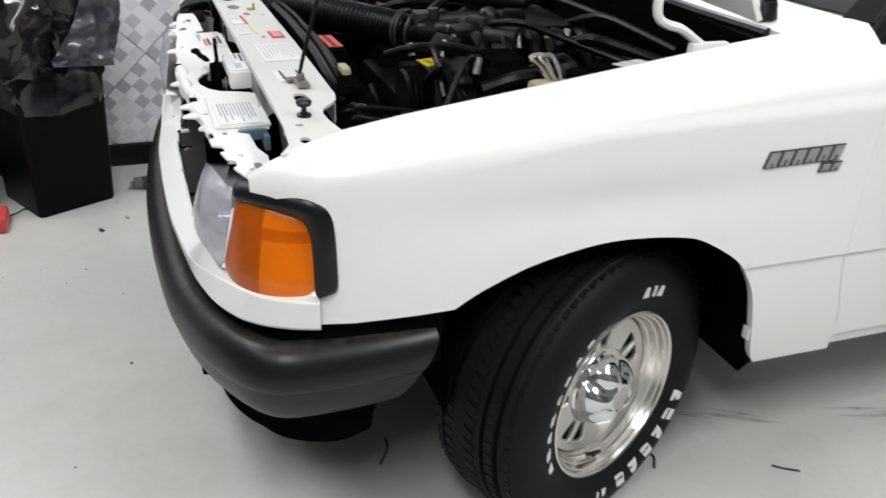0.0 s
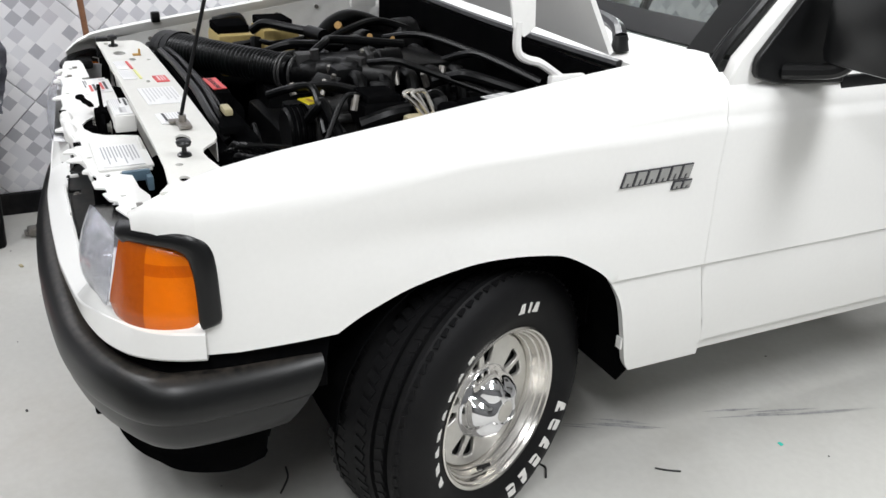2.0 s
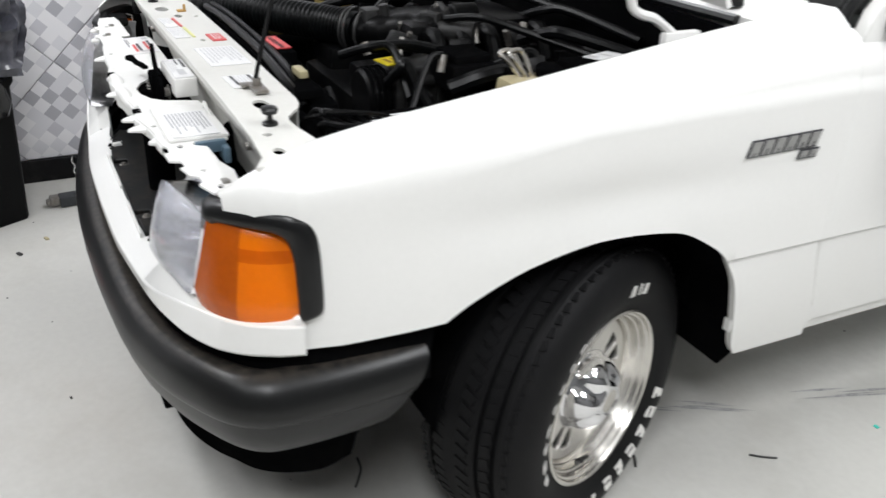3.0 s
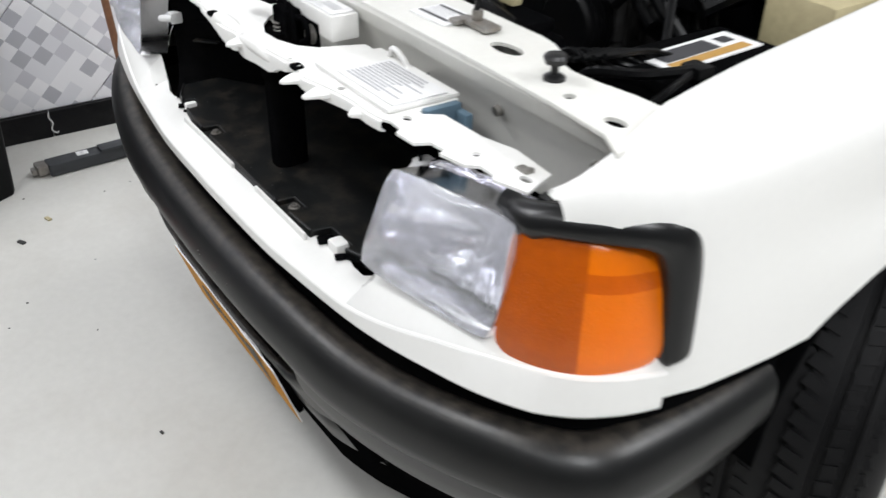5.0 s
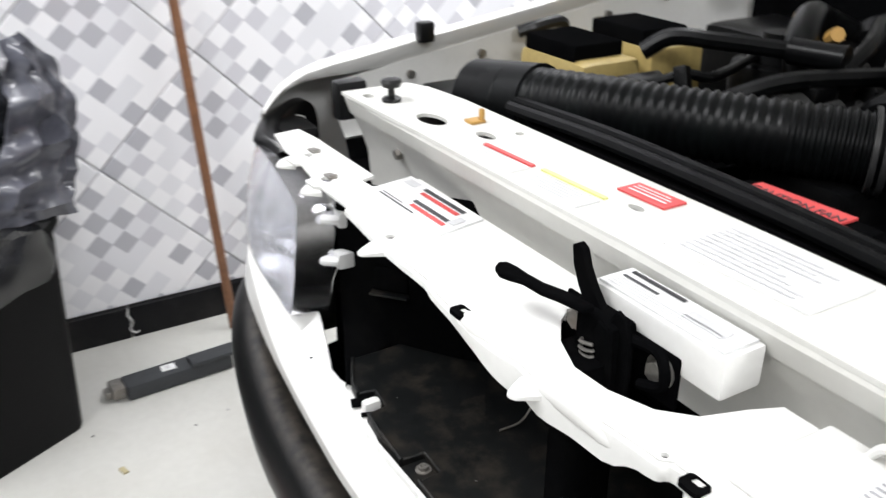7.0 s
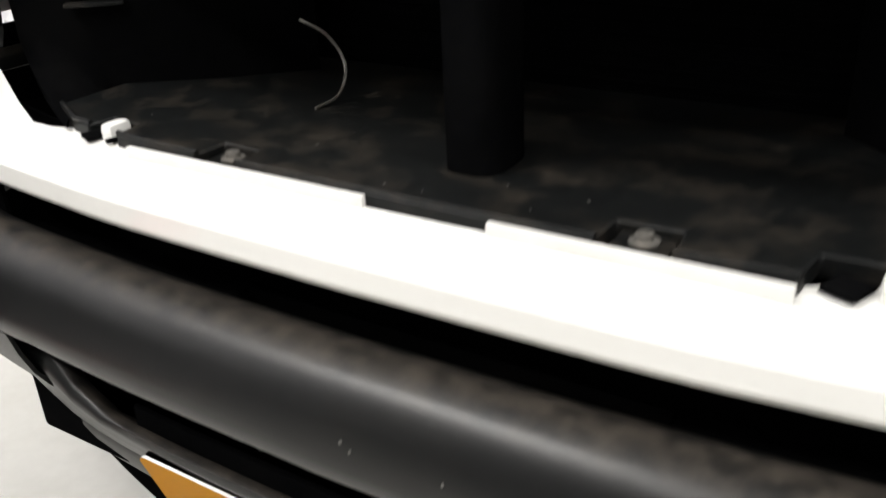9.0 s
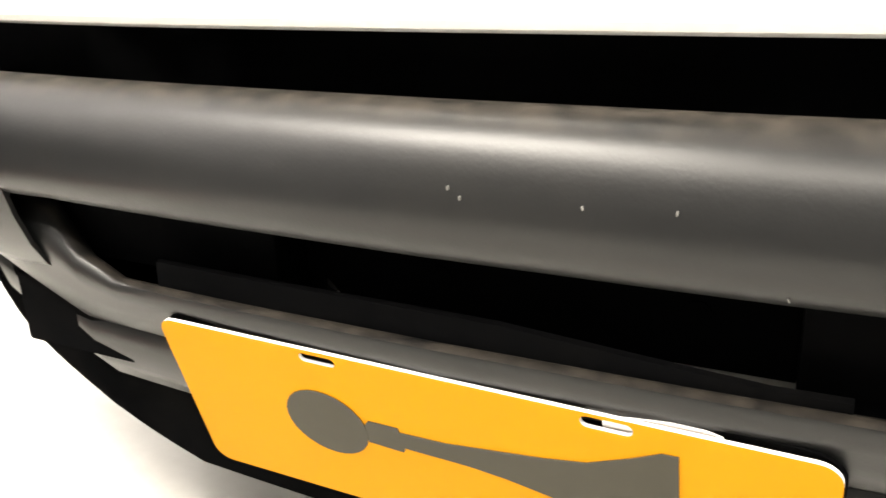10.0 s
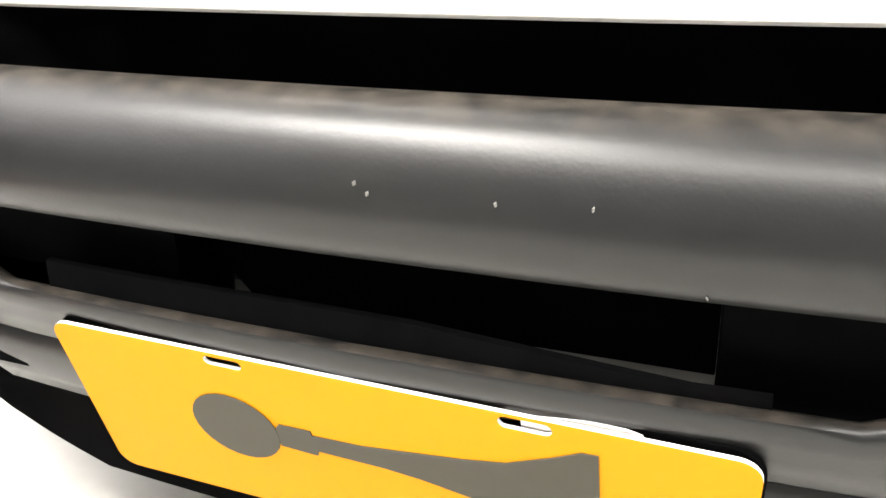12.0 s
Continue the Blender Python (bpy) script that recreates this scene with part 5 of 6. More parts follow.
for x in (-0.155, 0.177):
    bm = bmesh.new()
    box(bm, (x, -0.012, 0.605), (0.036, 0.034, 0.004), 0.001)
    part("fixing_tab", bm, DUSTY, duct)
    bm = bmesh.new()
    lathe(bm, (x, -0.006, 0.607), (0, 0, 1), [(0, 0.0095), (0.0015, 0.0095), (0.002, 0.0062), (0.006, 0.0056), (0.0062, 0.0035), (0.0035, 0.003)], 14)
    part("fixing_bolt", bm, STEEL, duct)
for s in (1, -1):
    pl = spline([(s * 0.476, 0.045, 0), (s * 0.452, 0.060, 0), (s * 0.405, 0.098, 0), (s * 0.33, 0.15, 0), (s * 0.25, 0.22, 0)], 5)
    rows = [[Vector((p.x - s * o * max(0, 1 - k / 9), p.y - 0.45 * o * max(0, 1 - k / 9), z)) for z, o in ((0.606, 0.125), (0.609, 0.092), (0.614, 0.066), (0.624, 0.040), (0.640, 0.016), (0.66, 0.004), (0.70, 0), (0.848, 0.0))]
            for k, p in enumerate(pl)]
    part("duct_side", grid(rows), DARK, duct, solid=0.004)
    turn = Euler((0, 0, s * radians(-40))).to_matrix()
    part("duct_socket", boxes(((s * 0.408, 0.090, 0.715), (0.050, 0.010, 0.036), 0.003, turn)), DARK, duct)
    part("socket_ledge", boxes(((s * 0.404, 0.084, 0.694), (0.056, 0.014, 0.004), 0.0015, turn)), DUSTY, duct)
# rounded centre support with a wider sleeve below
for zz in ((0.612, 0.772, 0.022, 0.030), (0.772, 0.850, 0.027, 0.034)):
    z0_, z1_, rx, ry = zz
    outline = [(0.035 + rx * math.copysign(abs(math.cos(a)) ** 0.6, math.cos(a)), 0.056 + ry * math.copysign(abs(math.sin(a)) ** 0.6, math.sin(a))) for a in (2 * math.pi * k / 28 for k in range(28))]
    part("centre_post", plate(bmesh.new(), outline, z0_, z1_), DARK, duct, "black vertical centre support", bevel=0.002)
bm = bmesh.new()
tube(bm, [(-0.215, 0.156, 0.678), (-0.190, 0.163, 0.664), (-0.170, 0.160, 0.640), (-0.160, 0.135, 0.620), (-0.162, 0.104, 0.6155)], 0.0014, 6)
part("wire_loop", bm, STEEL, duct, "thin bare wire loop")
# pale flecks on the duct floor
for x, y in ((-0.285, 0.03), (0.131, 0.018), (0.072, 0.02), (0.026, -0.014), (-0.005, -0.014), (0.104, -0.010), (0.177, -0.018), (-0.10, 0.03)):
    part("fleck", boxes(((x, y, 0.6155), (0.0007, 0.0025, 0.0006), 0.0002, Euler((0, 0, x * 9)).to_matrix())), FLECK, duct)
bm = boxes(((0, 0.285, 0.68), (0.86, 0.03, 0.38), 0.006))
rad = part("radiator", bm, DARK, truck, "dark radiator core")
for k in range(28):
    part("radiator_fin", boxes(((0, 0.268, 0.51 + k * 0.0125), (0.82, 0.004, 0.003))), DARK, rad, smooth=0)

# ---- wheels
def wheel(c, steer, s):
    w = new("wheel")
    w.parent = truck
    tagged(w, "slotted alloy wheel with a white-lettered black tyre")
    ax = Vector((math.cos(steer), math.sin(steer), 0)) if s > 0 else Vector((-math.cos(steer), -math.sin(steer), 0))
    R, W, r = 0.334, 0.105, 0.192
    # sidewall bulge by radius
    WALL = [(r, -0.010), (0.205, -0.006), (0.222, 0.003), (0.245, 0.010), (0.268, 0.011), (0.288, 0.006), (0.304, -0.002), (0.316, -0.012), (0.325, -0.024)]
    half = [(-W - dx, q) for q, dx in WALL]
    tread = []
    xs = [-0.076, -0.067, -0.066, -0.056, -0.055, -0.032, -0.031, -0.020, -0.019, -0.003]
    for k, x in enumerate(xs):
        tread.append((x, R - (0.011 if (k // 2) % 2 == 1 else 0.0) - 0.8 * x * x))
    inner = 0.026
    prof = [(a - inner, b) for a, b in half + tread[:6]] + tread[6:] + [(-a, b) for a, b in reversed(tread)] + [(-a, b) for a, b in reversed(half)]
    bm = lathe(bmesh.new(), c, ax, prof, 96, cap=False)
    ty = part("tyre", bm, RUBBER, w, "black tyre with raised white sidewall marks", smooth=30)
    # tread blocks cut by cross grooves: raised bars on the shoulders
    u0 = Vector((0, 0, 1))
    v0 = ax.cross(u0)
    bm = bmesh.new()
    for k in range(72):
        a = 2 * math.pi * k / 72
        for xo, wd in ((-0.107, 0.018), (0.081, 0.018), (-0.070, 0.022), (0.044, 0.022), (-0.012, 0.03)):
            rad_d = u0 * math.cos(a) + v0 * math.sin(a)
            tan = -u0 * math.sin(a) + v0 * math.cos(a)
            rr = R - 0.8 * (xo + 0.013) ** 2 - (0.004 if abs(xo) > 0.08 else 0.0) + 0.0006
            cc = Vector(c) + ax * xo + rad_d * rr
            box(bm, cc, (wd, 0.020, 0.005), 0, Matrix((ax, tan, rad_d)).transposed() @ Euler((0, 0, radians(18 if xo < 0 else -18))).to_matrix())
    part("tread", bm, RUBBER, ty, smooth=0)["kind"] = "stuff"
    # white raised marks round the sidewall, as plain blocks
    marks = [(-113 - 11.5 * k, 7.0, 0.034) for k in range(6)] + [(-184, 3.4, 0.018), (-189, 1.6, 0.018)] + [(-8, 5, 0.024), (-14.5, 2.2, 0.026), (-20, 5, 0.024)] + \
            [(34 + 11 * k, 6.0, 0.017) for k in range(8)]
    for k, (deg, wdeg, hgt) in enumerate(marks):
        bm = bmesh.new()
        lev = []
        shape = ((-0.5, -0.5), (0.12, -0.5), (0.5, -0.38), (0.5, 0.5), (0.1, 0.5), (-0.32, 0.42)) if k % 2 else ((-0.5, -0.5), (-0.18, -0.5), (0.5, -0.5), (0.36, 0.1), (0.2, 0.5), (-0.26, 0.5))
        for off in (-0.001, 0.0016):
            pts = []
            for da, dr in shape:
                a = radians(deg + da * wdeg)
                rr = (0.226 if 30 < deg < 130 else 0.250) + dr * hgt
                pts.append(bm.verts.new(Vector(c) + ax * (W + lerp(WALL, rr) + off) + (u0 * math.cos(a) + v0 * math.sin(a)) * rr))
            lev.append(pts)
        bm.faces.new(lev[1])
        for i in range(6):
            bm.faces.new((lev[0][i], lev[0][(i + 1) % 6], lev[1][(i + 1) % 6], lev[1][i]))
        part("sidewall_mark", bm, LETTER, ty, smooth=0)
    # rim: stepped lip, well and dished disc with paired windows
    bm = lathe(bmesh.new(), c, ax, [(-0.09, 0.190), (-0.085, 0.178), (0.02, 0.160), (0.040, 0.163), (0.058, 0.168), (0.060, 0.1705), (0.076, 0.1755), (0.078, 0.179), (0.090, 0.183), (0.092, 0.187), (0.100, 0.190), (0.1025, 0.194),
                                    (0.101, 0.198), (0.094, 0.200), (0.085, 0.195)], 72)
    for f in [f for f in bm.faces if len(f.verts) > 8]:
        bm.faces.remove(f)
    rim = part("rim", bm, ALLOY, w, "polished alloy rim", smooth=22)
    m = Matrix((Vector((v0.x, u0.x, ax.x, c[0] + ax.x * 0.042)), Vector((v0.y, u0.y, ax.y, c[1] + ax.y * 0.042)), Vector((v0.z, u0.z, ax.z, c[2] + ax.z * 0.042)), (0, 0, 0, 1)))
    holes_r = []
    for k in range(10):
        a = math.pi * 2 * (k // 2) / 5 + (0.185 if k % 2 else -0.185) + 0.10
        win = []
        for da, dr in ((-0.09, 0.096), (-0.05, 0.092), (0.05, 0.092), (0.09, 0.096), (0.145, 0.134), (0.11, 0.141), (-0.11, 0.141), (-0.145, 0.134)):
            win.append((dr * math.sin(a + da), dr * math.cos(a + da)))
        holes_r.append(win)
    bm = bmesh.new()
    plate(bm, ring(0, 0, 0.163, n=64), -0.006, 0.006, holes_r, m)
    part("rim_disc", bm, SILVER, rim, bevel=0.003, smooth=20)
    bm = lathe(bmesh.new(), Vector(c) + ax * 0.030, ax, [(0, 0.14), (0.004, 0.142)], 32)
    part("brake_disc", bm, ENGINE, rim)
    # chrome centre cap with flats
    bm = lathe(bmesh.new(), Vector(c) + ax * 0.046, ax, [(0, 0.090), (0.006, 0.089), (0.009, 0.084), (0.020, 0.083), (0.030, 0.0805), (0.038, 0.077), (0.045, 0.072), (0.052, 0.066), (0.058, 0.060), (0.062, 0.054), (0.066, 0.047), (0.068, 0.040), (0.069, 0.034),
                                                        (0.0695, 0.030), (0.067, 0.028), (0.0675, 0.002)], 70)
    for v in bm.verts:
        # five round dimples over the wheel nuts
        d = v.co - Vector(c)
        al = d.dot(ax)
        rv = d - ax * al
        a = math.atan2(rv.dot(v0), rv.dot(u0))
        if al > 0.056 and rv.length > 0.032:
            near = ((a + 0.35 + math.pi / 5) % (2 * math.pi / 5) - math.pi / 5) * rv.length
            g = math.exp(-((near / 0.017) ** 2)) * min(max((rv.length - 0.034) / 0.012, 0), 1)
            v.co -= ax * (0.013 * g * min(1, (al - 0.056) / 0.02)) + rv.normalized() * (0.004 * g)
    cap = part("hub_cap", bm, CHROME, w, "shiny chrome centre cap", smooth=50)
    bm = lathe(bmesh.new(), Vector(c) + ax * 0.112, ax, [(0, 0.026), (0.002, 0.026), (0.003, 0.022)], 24)
    part("cap_emblem", bm, ALLOY, cap)
    bm = bmesh.new()
    vv = -u0 * 0.158 + v0 * 0.036
    tan = -u0 * 0.036 / 0.162 - v0 * 0.158 / 0.162
    cyl(bm, Vector(c) + ax * 0.074 + vv, Vector(c) + ax * 0.078 + vv + tan * 0.036, 0.0055, 8)
    cyl(bm, Vector(c) + ax * 0.072 + vv * 1.02, Vector(c) + ax * 0.086 + vv * 0.96, 0.006, 8)
    part("valve", bm, TRIM, w)


wheel((0.742, 0.737, 0.334), radians(23), 1)
wheel((-0.738, 0.745, 0.334), radians(23), -1)
wheel((0.745, 3.55, 0.334), 0, 1)
wheel((-0.745, 3.55, 0.334), 0, -1)

# ---- engine bay
bm = boxes(((0, 0.78, 0.40), (1.30, 1.0, 0.03), 0.004))
part("undertray", bm, DARK, truck)
rows = [[Vector((x, 1.085, z)) for z in (0.42, 1.05)] for x in (-0.70, 0.70)]
part("firewall", grid(rows), DARK, truck, "grimy black bulkhead", solid=0.004)

# battery
bm = boxes(((0.55, 0.475, 0.775), (0.17, 0.25, 0.19), 0.006), ((0.55, 0.475, 0.875), (0.175, 0.255, 0.02), 0.006))
for y in (0.385, 0.565):
    cyl(bm, (0.61, y, 0.883), (0.61, y, 0.897), 0.010, 12)
battery = part("battery", bm, DARK, truck, "black car battery with a printed top label")
sheet("battery_label", (0.503, 0.383, 0.8852), (0.070, 0.004, 0), (-0.012, 0.195, 0), LABEL_WHITE, battery,
      [(0.12, 0.08, 0.5, 0.6, INK), (0.66, 0.05, 0.26, 0.86, GOLD), (0.2, 0.76, 0.3, 0.14, INK)], label="white and ochre battery label")
bm = bmesh.new()
box(bm, (0.61, 0.385, 0.903), (0.035, 0.03, 0.016), 0.004)
tube(bm, [(0.61, 0.385, 0.903), (0.59, 0.31, 0.905), (0.50, 0.29, 0.88), (0.46, 0.32, 0.80)], 0.008, 8)
tube(bm, [(0.61, 0.385, 0.903), (0.63, 0.30, 0.89), (0.60, 0.26, 0.84)], 0.006, 8)
part("battery_cable", bm, HOSE, truck, "black battery clamp and cable")
bm = bmesh.new()
for k in range(7):
    a = 0.5 + 0.08 * k
    bm = tube(bmesh.new(), [(0.42 + 0.02 * k, 0.285, 0.87 + 0.008 * k), (0.46 + 0.01 * k, 0.30 + 0.015 * k, 0.90), (0.52, 0.33 + 0.02 * k, 0.88), (0.5, 0.6, 0.84)], 0.0045, 6)
    part("engine_wire", bm, HOSE, truck, "black engine wire")

# fan shroud with caution label
bm = boxes(((0.0, 0.345, 0.68), (0.74, 0.07, 0.40), 0.02), ((-0.06, 0.385, 0.82), (0.30, 0.05, 0.115), 0.02), ((0.0, 0.312, 0.905), (0.76, 0.055, 0.020), 0.006), ((0.01, 0.350, 0.900), (0.17, 0.050, 0.036), 0.006))
shroud = part("fan_shroud", bm, DARK, truck, "black plastic fan shroud")
red_tag = sheet("fan_label", (-0.052, 0.332, 0.9195), (0.118, 0.004, 0), (0, 0.034, 0.0), RED, shroud, label="red fan warning label")
cu = bpy.data.curves.new("caution_text", "FONT")
cu.body = "CAUTION FAN"
cu.size, cu.extrude, cu.align_x = 0.017, 0.0003, "CENTER"
to = new("lettering", cu)
to.parent = red_tag
to.location = (0.007, 0.343, 0.9226)
to.rotation_euler = (0, 0, radians(2))
cu.materials.append(INK)
bm = bmesh.new()
tube(bm, [(-0.42, 0.285, 0.925), (-0.2, 0.288, 0.932), (0.1, 0.288, 0.928), (0.32, 0.282, 0.915), (0.37, 0.30, 0.88)], 0.009, 8)
part("radiator_hose", bm, HOSE, truck, "black pipe along the radiator top")
bm = bmesh.new()
tube(bm, [(-0.43, 0.305, 0.93), (-0.2, 0.31, 0.935), (0.1, 0.308, 0.93), (0.28, 0.30, 0.92), (0.33, 0.31, 0.87)], 0.007, 8)
part("radiator_hose", bm, HOSE, truck, "black pipe along the radiator top")
bm = bmesh.new()
tube(bm, [(-0.36, 0.325, 0.92), (-0.1, 0.327, 0.922), (0.15, 0.322, 0.92), (0.24, 0.32, 0.90)], 0.004, 6)
part("radiator_hose", bm, HOSE, truck, "thin black pipe along the radiator top")
bm = boxes(((0.285, 0.320, 0.926), (0.055, 0.020, 0.016), 0.005))
part("connector", bm, TANK_PALE, truck, "pale plastic cable connector")

# corrugated intake hose from the air box to the throttle
bm = bmesh.new()
tube(bm, [(-0.55, 0.33, 0.90), (-0.45, 0.345, 0.915), (-0.32, 0.39, 0.928), (-0.21, 0.45, 0.930), (-0.11, 0.52, 0.928), (-0.035, 0.572, 0.925)], 0.055, 28, steps=36,
     radii=lambda k, n: 0.043 + 0.012 * max(0, 1 - k / 80) + (0.0028 if 34 < k < n - 10 and k % 4 < 2 else 0.0) + (0.004 if k < 26 else 0.0))
part("intake_hose", bm, INTAKE, truck, "dusty black ribbed air intake hose", smooth=40)
bm = boxes(((-0.57, 0.36, 0.79), (0.20, 0.22, 0.20), 0.02), ((-0.57, 0.35, 0.895), (0.16, 0.16, 0.03), 0.012))
cyl(bm, (-0.56, 0.325, 0.90), (-0.44, 0.353, 0.915), 0.058, 20)
part("air_filter_box", bm, INTAKE, truck, "dusty black air filter housing")

# twin yellowed reservoirs on the far inner wing
for y, h in ((0.53, 0.955), (0.67, 0.965)):
    bm = boxes(((-0.575, y, h - 0.075), (0.17, 0.12, 0.13), 0.015))
    t = part("fluid_reservoir", bm, TANK, truck, "yellowed plastic fluid reservoir")
    bm = boxes(((-0.585, y - 0.005, h), (0.13, 0.10, 0.028), 0.006))
    part("cap", bm, DARK, t, "black reservoir lid")
bm = bmesh.new()
tube(bm, [(-0.47, 0.57, 0.96), (-0.44, 0.60, 0.985), (-0.38, 0.64, 0.985), (-0.30, 0.70, 0.98)], 0.014, 10)
cyl(bm, (-0.30, 0.70, 0.98), (-0.22, 0.72, 0.98), 0.02, 12)
part("vacuum_hose", bm, HOSE, truck)
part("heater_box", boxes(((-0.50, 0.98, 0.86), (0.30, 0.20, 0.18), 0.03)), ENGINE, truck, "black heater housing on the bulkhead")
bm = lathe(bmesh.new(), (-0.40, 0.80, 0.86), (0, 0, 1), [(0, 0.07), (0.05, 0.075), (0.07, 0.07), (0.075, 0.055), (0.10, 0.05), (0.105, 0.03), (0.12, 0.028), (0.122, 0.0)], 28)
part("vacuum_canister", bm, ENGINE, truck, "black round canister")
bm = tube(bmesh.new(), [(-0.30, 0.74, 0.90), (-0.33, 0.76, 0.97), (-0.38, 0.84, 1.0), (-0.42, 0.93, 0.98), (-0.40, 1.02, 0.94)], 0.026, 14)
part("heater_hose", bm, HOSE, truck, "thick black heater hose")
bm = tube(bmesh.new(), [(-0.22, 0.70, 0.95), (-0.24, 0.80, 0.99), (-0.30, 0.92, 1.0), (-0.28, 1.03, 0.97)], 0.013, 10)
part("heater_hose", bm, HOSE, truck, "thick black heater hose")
for x, y, z, r in ((-0.31, 0.80, 0.985, 0.012), (-0.20, 0.86, 0.97, 0.008), (-0.45, 0.90, 0.985, 0.010), (-0.12, 0.90, 0.975, 0.007)):
    part("brass_union", cyl(bmesh.new(), (x, y, z), (x + 0.02, y - 0.012, z + 0.012), r, 8), GOLD, truck, "small tarnished brass pipe union")
bm = bmesh.new()
cyl(bm, (-0.33, 0.97, 0.91), (-0.33, 1.07, 0.915), 0.09, 28, bev=0.02)
part("blower_housing", bm, ENGINE, truck)
bm = cyl(bmesh.new(), (-0.18, 0.80, 0.96), (-0.10, 0.78, 0.97), 0.03, 16)
part("vacuum_valve", bm, ENGINE, truck)

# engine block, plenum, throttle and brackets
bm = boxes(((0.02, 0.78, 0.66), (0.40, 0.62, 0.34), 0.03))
block = part("engine_block", bm, ENGINE, truck, "grimy engine block, darkened for shade in the bay")
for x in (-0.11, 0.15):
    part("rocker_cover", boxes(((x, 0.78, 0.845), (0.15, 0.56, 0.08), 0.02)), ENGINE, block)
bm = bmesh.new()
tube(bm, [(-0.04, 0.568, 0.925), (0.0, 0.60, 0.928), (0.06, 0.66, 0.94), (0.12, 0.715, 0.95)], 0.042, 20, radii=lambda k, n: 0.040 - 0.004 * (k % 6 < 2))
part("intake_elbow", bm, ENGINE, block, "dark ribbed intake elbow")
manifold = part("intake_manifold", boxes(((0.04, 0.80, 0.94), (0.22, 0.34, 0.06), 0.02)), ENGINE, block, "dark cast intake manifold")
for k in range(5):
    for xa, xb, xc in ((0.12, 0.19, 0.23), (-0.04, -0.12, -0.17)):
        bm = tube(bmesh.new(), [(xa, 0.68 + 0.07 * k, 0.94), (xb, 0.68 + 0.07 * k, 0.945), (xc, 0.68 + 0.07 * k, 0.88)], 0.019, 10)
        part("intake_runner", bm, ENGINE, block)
bm = boxes(((-0.01, 0.595, 0.935), (0.05, 0.045, 0.095), 0.008), ((0.11, 0.70, 0.95), (0.05, 0.03, 0.08), 0.008, Euler((0, 0, radians(40))).to_matrix()))
cyl(bm, (-0.01, 0.595, 0.935), (0.20, 0.775, 0.955), 0.024, 14)
cyl(bm, (0.02, 0.62, 0.965), (0.02, 0.615, 0.995), 0.012, 12)
part("throttle_body", bm, CAST, block, "cast aluminium throttle body")
# belt-driven compressor with cast lugs and a yellow sticker
bm = boxes(((0.262, 0.585, 0.865), (0.115, 0.125, 0.085), 0.014), ((0.262, 0.585, 0.815), (0.10, 0.11, 0.05), 0.010))
comp = part("compressor", bm, CAST, truck, "grey cast compressor with a yellow sticker")
cyl_b = cyl(bmesh.new(), (0.262, 0.520, 0.852), (0.262, 0.462, 0.850), 0.062, 28, bev=0.006)
part("clutch", cyl_b, ENGINE, comp, "black round belt clutch")
for k in range(4):
    part("clutch_groove", lathe(bmesh.new(), (0.262, 0.512 - 0.012 * k, 0.852), (0, -1, 0), [(0, 0.0635), (0.004, 0.0655), (0.008, 0.0635)], 28), DARK, comp)
part("top_bracket", boxes(((0.262, 0.590, 0.914), (0.105, 0.10, 0.016), 0.005)), CAST, comp)
for yy in (0.548, 0.585, 0.622):
    part("cast_rib", boxes(((0.321, yy, 0.862), (0.010, 0.008, 0.085), 0.003)), CAST, comp)
for xx, yy in ((0.300, 0.556), (0.300, 0.632), (0.225, 0.632)):
    part("bolt", cyl(bmesh.new(), (xx, yy, 0.918), (xx, yy, 0.930), 0.008, 6), STEEL, comp)
part("pipe_fitting", cyl(bmesh.new(), (0.325, 0.555, 0.890), (0.325, 0.640, 0.892), 0.012, 14, bev=0.003), CAST, comp)
sheet("yellow_sticker", (0.245, 0.500, 0.9245), (0.055, 0.010, 0), (-0.012, 0.052, 0), YELLOW, comp, [(0.2, 0.25, 0.6, 0.2, GOLD), (0.2, 0.6, 0.5, 0.12, GOLD)], label="bright yellow sticker")
part("hose_union", cyl(bmesh.new(), (0.20, 0.505, 0.925), (0.19, 0.500, 0.952), 0.010, 12), STEEL, comp)
for a, b, c_, d in (((0.20, 0.51, 0.945), (0.27, 0.60, 0.955), (0.36, 0.68, 0.925), (0.39, 0.68, 0.85)), ((0.19, 0.50, 0.935), (0.25, 0.585, 0.948), (0.33, 0.665, 0.930), (0.37, 0.66, 0.84))):
    part("compressor_hose", tube(bmesh.new(), [a, b, c_, d], 0.011, 10), HOSE, truck, "glossy black compressor hose")
# throttle motor with flange and bolts beside the intake
bm = cyl(bmesh.new(), (0.085, 0.765, 0.972), (0.080, 0.835, 0.972), 0.027, 22, bev=0.004)
cyl(bm, (0.0865, 0.742, 0.972), (0.086, 0.766, 0.972), 0.022, 18)
motor = part("throttle_motor", bm, ENGINE, block, "black cylindrical throttle motor")
bm = cyl(bmesh.new(), (0.09, 0.728, 0.970), (0.088, 0.744, 0.971), 0.038, 7, bev=0.003)
part("motor_flange", bm, CAST, motor, "grey cast flange")
for dx, dz in ((0.0, 0.036), (0.026, -0.024), (-0.026, -0.024)):
    part("bolt", cyl(bmesh.new(), (0.09 + dx, 0.720, 0.970 + dz * 0.8), (0.09 + dx, 0.732, 0.970 + dz * 0.8), 0.006, 8), STEEL, motor)
for yy, rr in ((0.548, 0.053), (0.556, 0.055), (0.575, 0.052)):
    part("hose_clamp", lathe(bmesh.new(), (-0.055 + (yy - 0.548) * 1.2, yy + 0.006, 0.926), (0.80, 0.60, 0), [(0, rr - 0.003), (0.001, rr), (0.007, rr), (0.008, rr - 0.003)], 28, cap=False), CAST, block)
bm = bmesh.new()
